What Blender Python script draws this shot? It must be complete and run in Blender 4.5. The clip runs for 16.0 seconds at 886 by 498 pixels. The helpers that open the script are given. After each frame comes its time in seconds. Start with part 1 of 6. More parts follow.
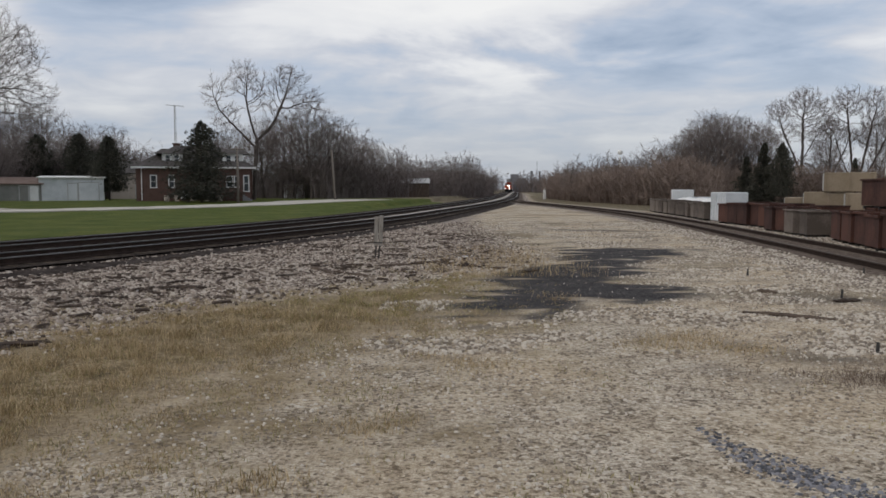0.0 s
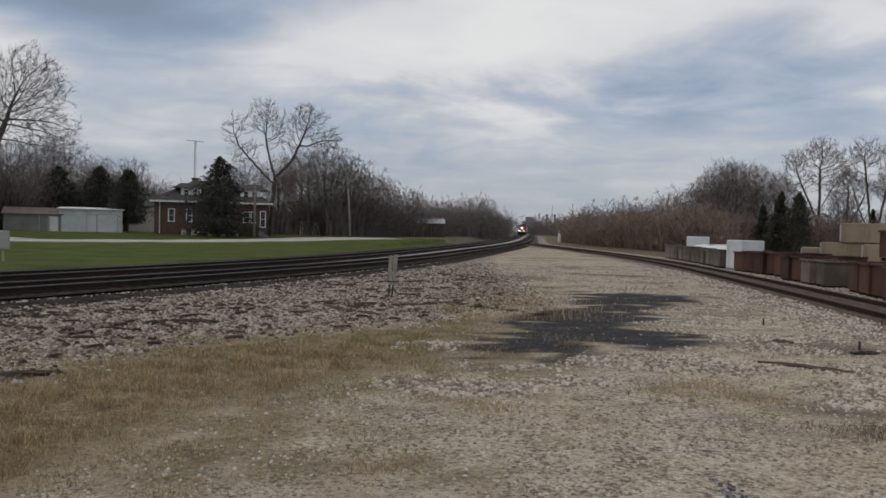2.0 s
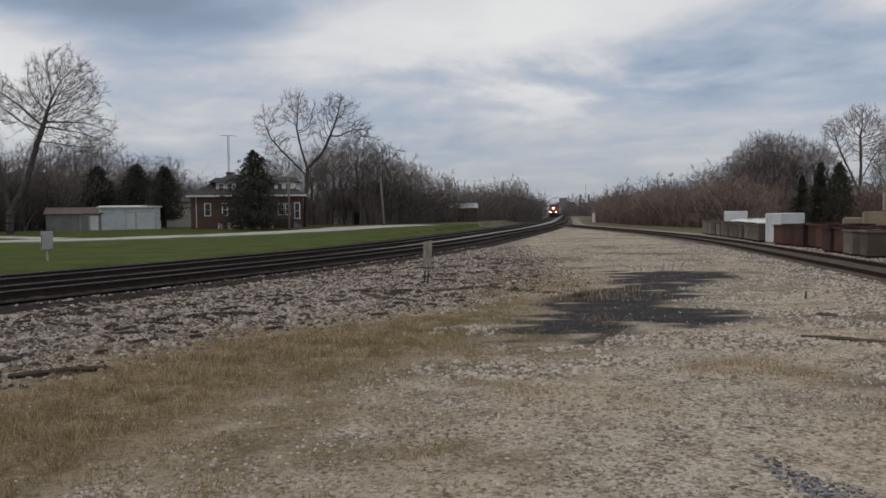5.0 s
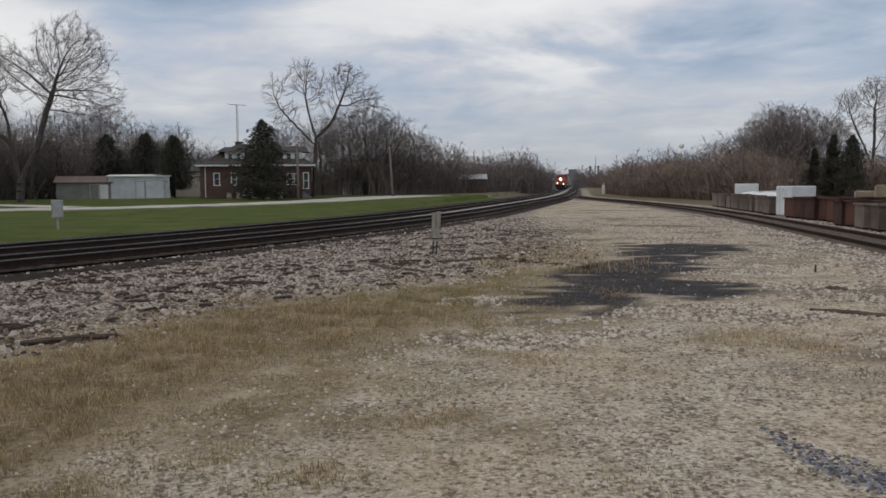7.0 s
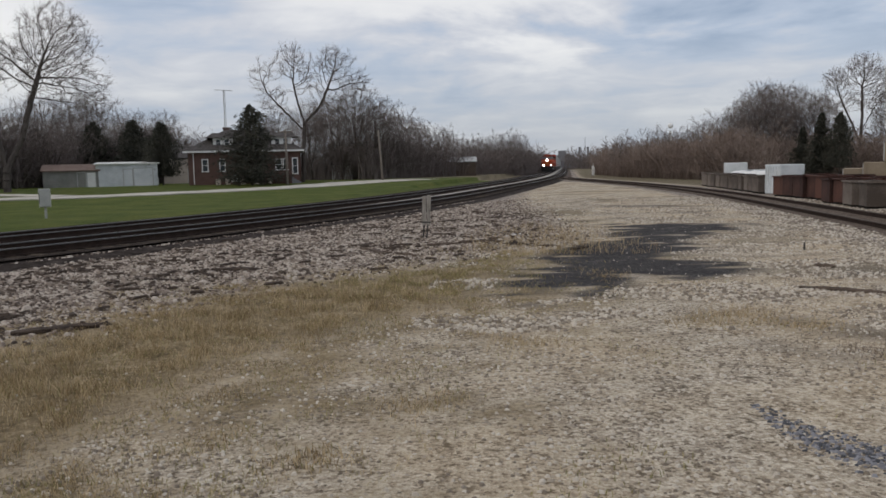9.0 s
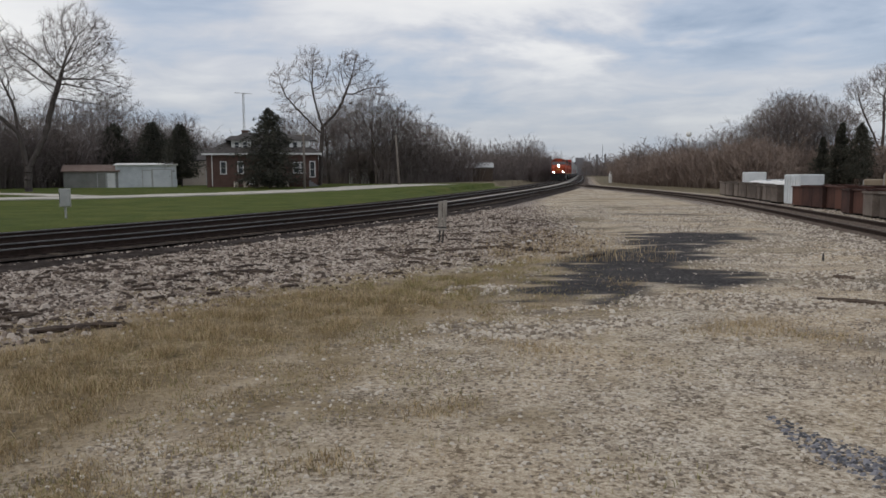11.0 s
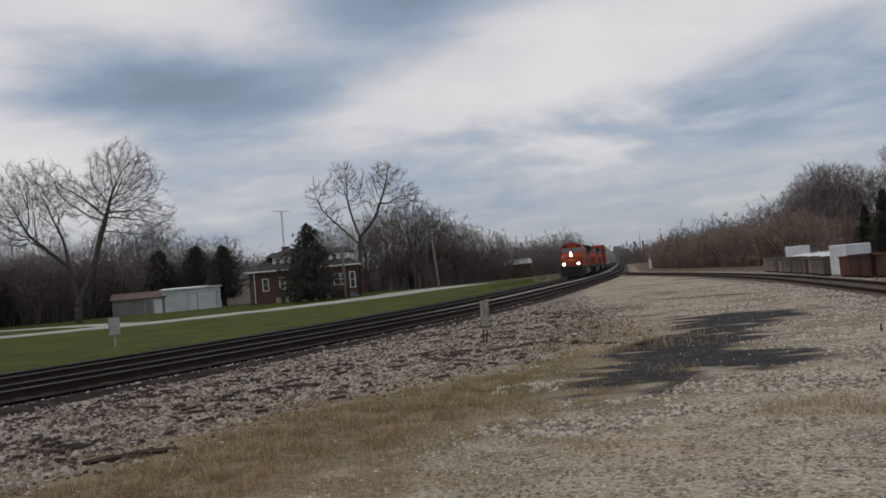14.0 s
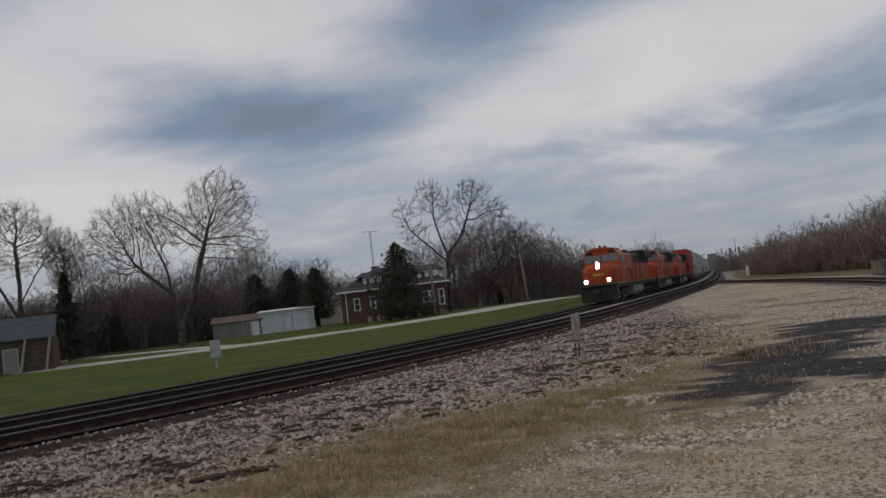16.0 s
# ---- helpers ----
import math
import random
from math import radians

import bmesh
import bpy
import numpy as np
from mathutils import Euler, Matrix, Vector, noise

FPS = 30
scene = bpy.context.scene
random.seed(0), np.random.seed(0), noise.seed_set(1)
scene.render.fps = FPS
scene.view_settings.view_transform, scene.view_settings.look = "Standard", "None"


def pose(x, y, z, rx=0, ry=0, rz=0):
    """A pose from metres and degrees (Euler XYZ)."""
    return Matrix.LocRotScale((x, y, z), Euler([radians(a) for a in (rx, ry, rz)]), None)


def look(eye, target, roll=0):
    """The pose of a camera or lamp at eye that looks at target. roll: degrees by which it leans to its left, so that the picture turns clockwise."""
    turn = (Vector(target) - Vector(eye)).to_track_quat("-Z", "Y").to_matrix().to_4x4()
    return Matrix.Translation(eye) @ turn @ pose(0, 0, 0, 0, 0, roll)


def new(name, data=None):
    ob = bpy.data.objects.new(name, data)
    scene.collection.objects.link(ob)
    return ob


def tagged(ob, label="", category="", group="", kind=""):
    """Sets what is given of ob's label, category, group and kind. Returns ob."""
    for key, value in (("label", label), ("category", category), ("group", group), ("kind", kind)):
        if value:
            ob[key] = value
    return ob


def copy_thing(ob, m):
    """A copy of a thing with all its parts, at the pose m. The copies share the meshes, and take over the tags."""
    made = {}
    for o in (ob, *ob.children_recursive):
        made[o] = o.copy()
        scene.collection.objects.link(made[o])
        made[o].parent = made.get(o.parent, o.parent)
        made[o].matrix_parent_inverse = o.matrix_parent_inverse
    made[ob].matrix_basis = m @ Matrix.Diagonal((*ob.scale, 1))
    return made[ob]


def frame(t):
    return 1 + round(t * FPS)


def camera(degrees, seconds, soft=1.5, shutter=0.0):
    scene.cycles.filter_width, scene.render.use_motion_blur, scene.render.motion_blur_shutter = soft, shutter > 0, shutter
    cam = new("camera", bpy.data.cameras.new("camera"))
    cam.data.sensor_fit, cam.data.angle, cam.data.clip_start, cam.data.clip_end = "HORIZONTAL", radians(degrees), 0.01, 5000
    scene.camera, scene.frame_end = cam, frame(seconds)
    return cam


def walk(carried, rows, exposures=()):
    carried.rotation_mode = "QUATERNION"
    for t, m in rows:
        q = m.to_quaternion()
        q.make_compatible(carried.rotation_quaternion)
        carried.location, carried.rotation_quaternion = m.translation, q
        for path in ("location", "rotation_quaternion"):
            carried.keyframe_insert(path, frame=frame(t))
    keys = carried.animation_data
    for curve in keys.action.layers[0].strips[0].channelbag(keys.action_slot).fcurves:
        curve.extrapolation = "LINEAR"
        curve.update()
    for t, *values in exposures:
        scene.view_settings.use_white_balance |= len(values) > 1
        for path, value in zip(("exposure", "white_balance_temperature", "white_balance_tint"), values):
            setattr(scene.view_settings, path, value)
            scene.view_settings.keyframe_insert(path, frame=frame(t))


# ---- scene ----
cam = camera(58.5, 16.0, soft=1.6)
EYE = 1.9
# seconds, yaw, pitch, roll of a camera held in standing hands
PATH = [
    (0.0, 0.00, -4.35, 0.00), (0.5, 2.40, -4.55, 0.11), (1.0, 3.18, -5.00, -3.13), (1.5, 0.07, -1.19, -1.39),
    (2.0, 1.08, -1.43, -1.46), (2.5, -3.64, -1.25, -0.30), (3.0, -2.94, -2.72, -0.14), (3.5, 0.98, -1.71, 0.51),
    (4.0, 1.42, -1.55, 0.52), (4.5, 2.63, -1.91, 0.40), (4.7, 3.14, -2.13, 0.64), (6.8, 4.33, -4.63, 0.71),
    (7.0, 4.13, -4.63, 0.40), (7.5, 3.00, -5.41, 0.34), (7.9, 3.78, -4.89, 1.64), (8.0, 0.16, -6.36, 0.06),
    (8.5, 0.95, -6.99, 0.39), (9.0, 3.39, -5.85, 1.20), (9.2, 3.69, -5.44, 1.02), (11.3, 5.07, -5.47, 0.12),
    (11.5, 5.50, -5.78, 0.05), (12.0, 5.04, -6.50, -0.15), (12.4, 5.13, -5.47, 3.21), (12.5, 1.92, -4.25, 3.68),
    (13.0, 6.76, -0.65, 5.16), (13.5, 7.39, 2.14, 4.96), (14.0, 7.41, 1.99, 5.07), (14.5, 8.53, 2.72, 6.61),
    (15.0, 9.21, 2.65, 6.24), (15.5, 11.01, 3.69, 6.59), (16.0, 13.87, 3.79, 6.85),
]
EXPOSURES = [(0.0, 0.0), (1.0, 0.0), (1.5, -0.1), (2.5, -0.28), (3.5, -0.28), (4.7, -0.22), (6.8, -0.12), (7.5, -0.01), (12.2, 0.0), (13.0, -0.05), (13.5, -0.12), (14.0, -0.3), (14.5, -0.36), (15.0, -0.47), (15.5, -0.53), (16.0, -0.55)]
walk(cam, [(t, pose(0, 0, EYE, 90 + pitch, roll, yaw)) for t, yaw, pitch, roll in PATH], EXPOSURES)

# ---- world and sun ----
SUN_AZ, SUN_EL = radians(-115), radians(42)      # from the way ahead to the right; height


def build_world():
    w = bpy.data.worlds.new("world")
    scene.world = w
    w.use_nodes = True
    nt = w.node_tree
    nt.nodes.clear()
    N, L = nt.nodes.new, nt.links.new
    out, bg = N("ShaderNodeOutputWorld"), N("ShaderNodeBackground")
    sky = N("ShaderNodeTexSky")
    sky.sky_type, sky.sun_disc = "NISHITA", False
    sky.sun_elevation, sky.sun_rotation = SUN_EL, SUN_AZ
    skyc = N("ShaderNodeMix")
    skyc.data_type, skyc.blend_type = "RGBA", "MULTIPLY"
    skyc.inputs[0].default_value = 1.0
    L(sky.outputs[0], skyc.inputs[6])
    skyc.inputs[7].default_value = (0.10, 0.10, 0.10, 1)
    co = N("ShaderNodeTexCoord")
    sep = N("ShaderNodeSeparateXYZ")
    L(co.outputs["Generated"], sep.inputs[0])
    # clouds lie on a level sheet: way / (height + a little)
    hz = math_node(nt, "ADD", math_node(nt, "MAXIMUM", sep.outputs[2], 0.0), 0.16)
    cx = math_node(nt, "DIVIDE", sep.outputs[0], hz)
    cy = math_node(nt, "DIVIDE", sep.outputs[1], hz)
    comb = N("ShaderNodeCombineXYZ")
    L(cx, comb.inputs[0]), L(cy, comb.inputs[1])
    comb.inputs[2].default_value = CLOUD_SEED

    def cloud_noise(scale, detail, rough, stretch):
        mp = N("ShaderNodeMapping")
        L(comb.outputs[0], mp.inputs[0])
        mp.inputs["Scale"].default_value = stretch
        n = N("ShaderNodeTexNoise")
        n.inputs["Scale"].default_value, n.inputs["Detail"].default_value, n.inputs["Roughness"].default_value = scale, detail, rough
        n.inputs["Distortion"].default_value = 0.4
        L(mp.outputs[0], n.inputs["Vector"])
        return n.outputs[0]

    lumps, wisps, warp = cloud_noise(1.1, 8.0, 0.52, (1, 0.8, 1)), cloud_noise(3.0, 6.0, 0.55, (0.8, 1, 1)), cloud_noise(1.6, 3.0, 0.5, (1, 1, 1))
    # the great banks of cloud over the place: azimuth, height, widths, weight
    az = math_node(nt, "ARCTAN2", sep.outputs[0], sep.outputs[1])
    az = math_node(nt, "ADD", az, math_node(nt, "MULTIPLY", math_node(nt, "SUBTRACT", warp, 0.5), 0.30))
    el = math_node(nt, "ADD", sep.outputs[2], math_node(nt, "MULTIPLY", math_node(nt, "SUBTRACT", lumps, 0.5), 0.16))
    total = math_node(nt, "ADD", math_node(nt, "MULTIPLY", math_node(nt, "SUBTRACT", lumps, 0.5), 0.75), math_node(nt, "MULTIPLY", math_node(nt, "SUBTRACT", wisps, 0.5), 0.42))
    for a0, e0, wa, we, amp in ((-4, 20.6, 14, 3.8, -0.36), (-25, 13.2, 13, 2.4, -0.34), (4, 17.0, 9, 4.0, 0.28), (-4, 11.2, 13, 3.0, 0.34), (-38, 8.5, 9, 3.4, 0.40), (-40, 16.5, 9, 4, 0.2), (17, 17.0, 10, 4.0, 0.18), (16, 8.4, 12, 1.7, -0.20), (-20, 8.6, 9, 1.6, -0.05), (20, 11.5, 9, 1.4, -0.14), (-28, 21, 8, 3, 0.2)):
        u = math_node(nt, "DIVIDE", math_node(nt, "SUBTRACT", az, radians(a0)), radians(wa))
        v = math_node(nt, "DIVIDE", math_node(nt, "SUBTRACT", el, math.sin(radians(e0))), radians(we))
        q = math_node(nt, "ADD", math_node(nt, "MULTIPLY", u, u), math_node(nt, "MULTIPLY", v, v))
        g = math_node(nt, "POWER", 2.718, math_node(nt, "MULTIPLY", q, -1.0))
        total = math_node(nt, "ADD", total, math_node(nt, "MULTIPLY", g, amp))
    mix = math_node(nt, "ADD", total, 0.56)
    ramp = N("ShaderNodeValToRGB")
    L(mix, ramp.inputs[0])
    e = ramp.color_ramp.elements
    e[0].position, e[0].color = 0.16, (0.27, 0.33, 0.43, 1)
    e[1].position, e[1].color = 0.86, (0.96, 0.95, 0.935, 1)
    for p, c in ((0.34, (0.34, 0.42, 0.55, 1)), (0.46, (0.48, 0.55, 0.67, 1)), (0.56, (0.64, 0.66, 0.72, 1)), (0.68, (0.84, 0.84, 0.855, 1))):
        x = e.new(p)
        x.color = c
    # towards the horizon the sheet thins out into pale blue-grey haze
    haze = N("ShaderNodeMapRange")
    L(sep.outputs[2], haze.inputs[0])
    haze.inputs[1].default_value, haze.inputs[2].default_value = 0.0, 0.15
    haze.inputs[3].default_value, haze.inputs[4].default_value = 0.85, 0.0
    m1 = N("ShaderNodeMix")
    m1.data_type = "RGBA"
    L(haze.outputs[0], m1.inputs[0]), L(ramp.outputs[0], m1.inputs[6])
    m1.inputs[7].default_value = (0.42, 0.46, 0.53, 1)
    m2 = N("ShaderNodeMix")
    m2.data_type = "RGBA"
    m2.inputs[0].default_value = 0.88
    L(skyc.outputs[2], m2.inputs[6]), L(m1.outputs[2], m2.inputs[7])
    L(m2.outputs[2], bg.inputs[0])
    bg.inputs[1].default_value = 1.0
    L(bg.outputs[0], out.inputs[0])


def math_node(nt, op, a, b=None):
    n = nt.nodes.new("ShaderNodeMath")
    n.operation = op
    for k, v in ((0, a), (1, b)):
        if v is None:
            continue
        if isinstance(v, (int, float)):
            n.inputs[k].default_value = v
        else:
            nt.links.new(v, n.inputs[k])
    return n.outputs[0]


CLOUD_SEED = 3.7
build_world()
sun = new("sun", bpy.data.lights.new("sun", "SUN"))
sun.data.energy, sun.data.angle, sun.data.color = 0.85, radians(24), (1.0, 0.90, 0.79)
sun.matrix_world = look((0, 0, 50), (-math.sin(SUN_AZ) * math.cos(SUN_EL), -math.cos(SUN_AZ) * math.cos(SUN_EL), 50 - math.sin(SUN_EL)))


# ---- materials ----
def material(name, colors, scale=4.0, rough=0.8, metal=0.0, bump=0.2, bump_scale=None, detail=6.0, emit=0.0, per_object=0.0, per_island=0.0, stretch=(1, 1, 1), fine=0.35, gloss=0.3):
    """Two scales of noise run through the given colours; bump from the finer one."""
    m = bpy.data.materials.new(name)
    m.use_nodes = True
    nt = m.node_tree
    N, L = nt.nodes.new, nt.links.new
    b = nt.nodes["Principled BSDF"]
    b.inputs["Roughness"].default_value, b.inputs["Metallic"].default_value = rough, metal
    b.inputs["Specular IOR Level"].default_value = gloss
    co = N("ShaderNodeTexCoord")
    mp = N("ShaderNodeMapping")
    mp.inputs["Scale"].default_value = stretch
    L(co.outputs["Object"], mp.inputs[0])
    n1, n2 = N("ShaderNodeTexNoise"), N("ShaderNodeTexNoise")
    n1.inputs["Scale"].default_value, n1.inputs["Detail"].default_value = scale, detail
    n2.inputs["Scale"].default_value, n2.inputs["Detail"].default_value = bump_scale or scale * 9, 4.0
    L(mp.outputs[0], n1.inputs["Vector"]), L(mp.outputs[0], n2.inputs["Vector"])
    f = math_node(nt, "ADD", math_node(nt, "MULTIPLY", n1.outputs[0], 1 - fine), math_node(nt, "MULTIPLY", n2.outputs[0], fine))
    if per_object:
        oi = N("ShaderNodeObjectInfo")
        f = math_node(nt, "ADD", f, math_node(nt, "MULTIPLY", math_node(nt, "SUBTRACT", oi.outputs["Random"], 0.5), per_object))
    if per_island:
        ge = N("ShaderNodeNewGeometry")
        f = math_node(nt, "ADD", f, math_node(nt, "MULTIPLY", math_node(nt, "SUBTRACT", ge.outputs["Random Per Island"], 0.5), per_island))
    ramp = N("ShaderNodeValToRGB")
    L(f, ramp.inputs[0])
    e = ramp.color_ramp.elements
    k = len(colors)
    lo, hi = 0.34, 0.66
    e[0].position, e[0].color = lo, (*colors[0], 1)
    e[1].position, e[1].color = hi, (*colors[-1], 1)
    for i in range(1, k - 1):
        x = e.new(lo + (hi - lo) * i / (k - 1))
        x.color = (*colors[i], 1)
    L(ramp.outputs[0], b.inputs["Base Color"])
    if emit:
        L(ramp.outputs[0], b.inputs["Emission Color"])
        b.inputs["Emission Strength"].default_value = emit
    if bump:
        bp = N("ShaderNodeBump")
        bp.inputs["Strength"].default_value, bp.inputs["Distance"].default_value = bump, 0.02
        L(n2.outputs[0], bp.inputs["Height"]), L(bp.outputs[0], b.inputs["Normal"])
    return m


def glass_dark(name, tint=(0.03, 0.035, 0.04)):
    m = bpy.data.materials.new(name)
    m.use_nodes = True
    b = m.node_tree.nodes["Principled BSDF"]
    b.inputs["Base Color"].default_value = (*tint, 1)
    b.inputs["Roughness"].default_value = 0.08
    return m


def ground_material():
    """Gravel, dry grass, cinder, lawn, ballast and brown weeds, by the zones stored on the sheet."""
    m = bpy.data.materials.new("ground_earth")
    m.use_nodes = True
    nt = m.node_tree
    N, L = nt.nodes.new, nt.links.new
    b = nt.nodes["Principled BSDF"]
    b.inputs["Roughness"].default_value = 0.95
    b.inputs["Specular IOR Level"].default_value = 0.12
    co = N("ShaderNodeTexCoord")

    def noise_tex(scale, detail=6.0, rough=0.6):
        n = N("ShaderNodeTexNoise")
        n.inputs["Scale"].default_value, n.inputs["Detail"].default_value, n.inputs["Roughness"].default_value = scale, detail, rough
        L(co.outputs["Object"], n.inputs["Vector"])
        return n.outputs[0]

    def ramp(src, stops):
        r = N("ShaderNodeValToRGB")
        L(src, r.inputs[0])
        e = r.color_ramp.elements
        e[0].position, e[0].color = stops[0][0], (*stops[0][1], 1)
        e[1].position, e[1].color = stops[-1][0], (*stops[-1][1], 1)
        for p, c in stops[1:-1]:
            x = e.new(p)
            x.color = (*c, 1)
        return r.outputs[0]

    def mixc(fac, a, c):
        x = N("ShaderNodeMix")
        x.data_type = "RGBA"
        if isinstance(fac, float):
            x.inputs[0].default_value = fac
        else:
            L(fac, x.inputs[0])
        L(a, x.inputs[6]), L(c, x.inputs[7])
        return x.outputs[2]

    big, mid, fine, grit = noise_tex(0.35, 5), noise_tex(2.2, 6), noise_tex(14, 6, 0.7), noise_tex(60, 3, 0.7)
    vor = N("ShaderNodeTexVoronoi")
    vor.inputs["Scale"].default_value = 38
    L(co.outputs["Object"], vor.inputs["Vector"])
    vor2 = N("ShaderNodeTexVoronoi")
    vor2.inputs["Scale"].default_value = 9
    L(co.outputs["Object"], vor2.inputs["Vector"])

    def speck(v, base, amount):
        s = N("ShaderNodeSeparateColor")
        L(v.outputs["Color"], s.inputs[0])
        return math_node(nt, "ADD", base, math_node(nt, "MULTIPLY", math_node(nt, "SUBTRACT", s.outputs[0], 0.5), amount))

    g = math_node(nt, "ADD", math_node(nt, "MULTIPLY", mid, 0.36), math_node(nt, "MULTIPLY", fine, 0.64))
    g = math_node(nt, "ADD", math_node(nt, "MULTIPLY", math_node(nt, "SUBTRACT", g, 0.5), 1.5), 0.5)
    gravel = ramp(speck(vor, g, 0.30), [(0.30, (0.125, 0.10, 0.072)), (0.41, (0.31, 0.256, 0.193)), (0.54, (0.47, 0.405, 0.315)), (0.72, (0.68, 0.61, 0.50))])
    warm = ramp(speck(vor, g, 0.22), [(0.30, (0.18, 0.136, 0.09)), (0.48, (0.44, 0.355, 0.25)), (0.7, (0.62, 0.53, 0.40))])
    patch = N("ShaderNodeMapRange")
    L(big, patch.inputs[0])
    patch.inputs[1].default_value, patch.inputs[2].default_value = 0.42, 0.6
    base = mixc(patch.outputs[0], gravel, warm)
    ballast = ramp(speck(vor2, math_node(nt, "ADD", math_node(nt, "MULTIPLY", mid, 0.35), math_node(nt, "MULTIPLY", fine, 0.65)), 0.36), [(0.30, (0.085, 0.066, 0.055)), (0.43, (0.21, 0.172, 0.143)), (0.57, (0.32, 0.272, 0.23)), (0.74, (0.48, 0.43, 0.375))])
    drygrass = ramp(g, [(0.34, (0.10, 0.077, 0.042)), (0.5, (0.22, 0.165, 0.095)), (0.66, (0.37, 0.30, 0.195))])
    cinder = ramp(speck(vor, g, 0.2), [(0.36, (0.028, 0.026, 0.026)), (0.54, (0.055, 0.05, 0.049)), (0.7, (0.11, 0.10, 0.095))])
    lawn = ramp(math_node(nt, "ADD", math_node(nt, "MULTIPLY", big, 0.5), math_node(nt, "MULTIPLY", fine, 0.5)), [(0.36, (0.042, 0.064, 0.011)), (0.5, (0.073, 0.093, 0.019)), (0.64, (0.125, 0.124, 0.034))])
    weeds = ramp(g, [(0.36, (0.085, 0.07, 0.045)), (0.5, (0.15, 0.125, 0.08)), (0.66, (0.22, 0.18, 0.115))])
    stain = ramp(g, [(0.36, (0.05, 0.045, 0.04)), (0.55, (0.095, 0.085, 0.075)), (0.7, (0.16, 0.145, 0.13))])

    def zone(name, soft=0.5):
        """The stored amount, roughened at its edge by noise."""
        a = N("ShaderNodeAttribute")
        a.attribute_name = name
        n = math_node(nt, "ADD", math_node(nt, "MULTIPLY", mid, 0.45), math_node(nt, "MULTIPLY", fine, 0.55))
        v = math_node(nt, "ADD", a.outputs["Fac"], math_node(nt, "MULTIPLY", math_node(nt, "SUBTRACT", n, 0.5), 1.5))
        r = N("ShaderNodeMapRange")
        L(v, r.inputs[0])
        r.inputs[1].default_value, r.inputs[2].default_value = 0.5 - soft / 2, 0.5 + soft / 2
        return r.outputs[0]

    c = base
    for name, col, soft in (("ballast", ballast, 0.5), ("weeds", weeds, 0.7), ("drygrass", drygrass, 0.5), ("lawn", lawn, 0.3), ("cinder", cinder, 0.5), ("stain", stain, 0.5)):
        c = mixc(zone(name, soft), c, col)
    L(c, b.inputs["Base Color"])
    bp = N("ShaderNodeBump")
    bp.inputs["Strength"].default_value, bp.inputs["Distance"].default_value = 0.9, 0.03
    h = math_node(nt, "ADD", math_node(nt, "MULTIPLY", fine, 0.8), math_node(nt, "ADD", math_node(nt, "MULTIPLY", grit, 0.35), math_node(nt, "MULTIPLY", vor.outputs["Distance"], 0.5)))
    L(h, bp.inputs["Height"]), L(bp.outputs[0], b.inputs["Normal"])
    return m


M_GROUND = ground_material()
M_RAIL = material("rail_steel", [(0.02, 0.014, 0.011), (0.045, 0.03, 0.024)], 6, 0.8, 0.0, 0.15, gloss=0.1)
M_RAILTOP = material("polished_steel", [(0.13, 0.125, 0.12), (0.20, 0.195, 0.19)], 8, 0.4, 0.9, 0.02)
M_RUSTTOP = material("rusty_rail_head", [(0.05, 0.035, 0.027), (0.10, 0.075, 0.06)], 8, 0.7, 0.2, 0.05)
M_TIE = material("creosoted_wood", [(0.028, 0.022, 0.018), (0.06, 0.048, 0.038), (0.11, 0.09, 0.07)], 5, 0.9, 0, 0.5, per_object=0.2, stretch=(0.4, 3, 3), gloss=0.06)
M_STONE = material("ballast_stone", [(0.075, 0.056, 0.045), (0.19, 0.15, 0.122), (0.31, 0.255, 0.21), (0.50, 0.44, 0.375)], 1.2, 0.9, 0, 0.3, per_island=0.5)
M_PEBBLE = material("limestone_gravel", [(0.20, 0.165, 0.13), (0.40, 0.345, 0.275), (0.58, 0.525, 0.445)], 1.2, 0.9, 0, 0.2, per_island=0.5)
M_SHALE = material("blue_grey_stone", [(0.07, 0.072, 0.08), (0.15, 0.15, 0.165), (0.26, 0.26, 0.28)], 2, 0.85, 0, 0.2, per_island=0.5)
M_DRYBLADE = material("dry_grass_blade", [(0.21, 0.15, 0.075), (0.37, 0.275, 0.15), (0.54, 0.425, 0.26)], 0.8, 0.8, 0, 0, per_island=0.45)
M_GREENBLADE = material("green_grass_blade", [(0.15, 0.14, 0.05), (0.27, 0.235, 0.095), (0.38, 0.325, 0.155)], 0.8, 0.8, 0, 0, per_island=0.4)
M_WEED = material("dead_weed", [(0.085, 0.056, 0.042), (0.16, 0.115, 0.085)], 2, 0.9, 0, 0, per_island=0.4)
M_DRIFT = material("rotten_wood", [(0.035, 0.025, 0.02), (0.075, 0.055, 0.042), (0.14, 0.105, 0.08)], 5, 0.9, 0, 0.6, stretch=(0.5, 3, 3), per_object=0.25)
M_GREYWOOD = material("weathered_post_wood", [(0.17, 0.15, 0.125), (0.29, 0.265, 0.23), (0.40, 0.37, 0.33)], 6, 0.85, 0, 0.6, stretch=(4, 4, 0.5))
M_BARK = material("tree_bark", [(0.058, 0.048, 0.043), (0.088, 0.074, 0.066), (0.12, 0.103, 0.092)], 2.5, 0.95, 0, 0.6, stretch=(3, 3, 0.6))
M_TWIG = material("bare_twigs", [(0.125, 0.102, 0.094), (0.215, 0.182, 0.168)], 1.0, 0.9, 0, 0, per_island=0.3)
M_TWIGRED = material("bare_brush_twigs", [(0.15, 0.11, 0.09), (0.23, 0.175, 0.145), (0.30, 0.24, 0.20)], 0.4, 0.9, 0, 0, per_island=0.4)
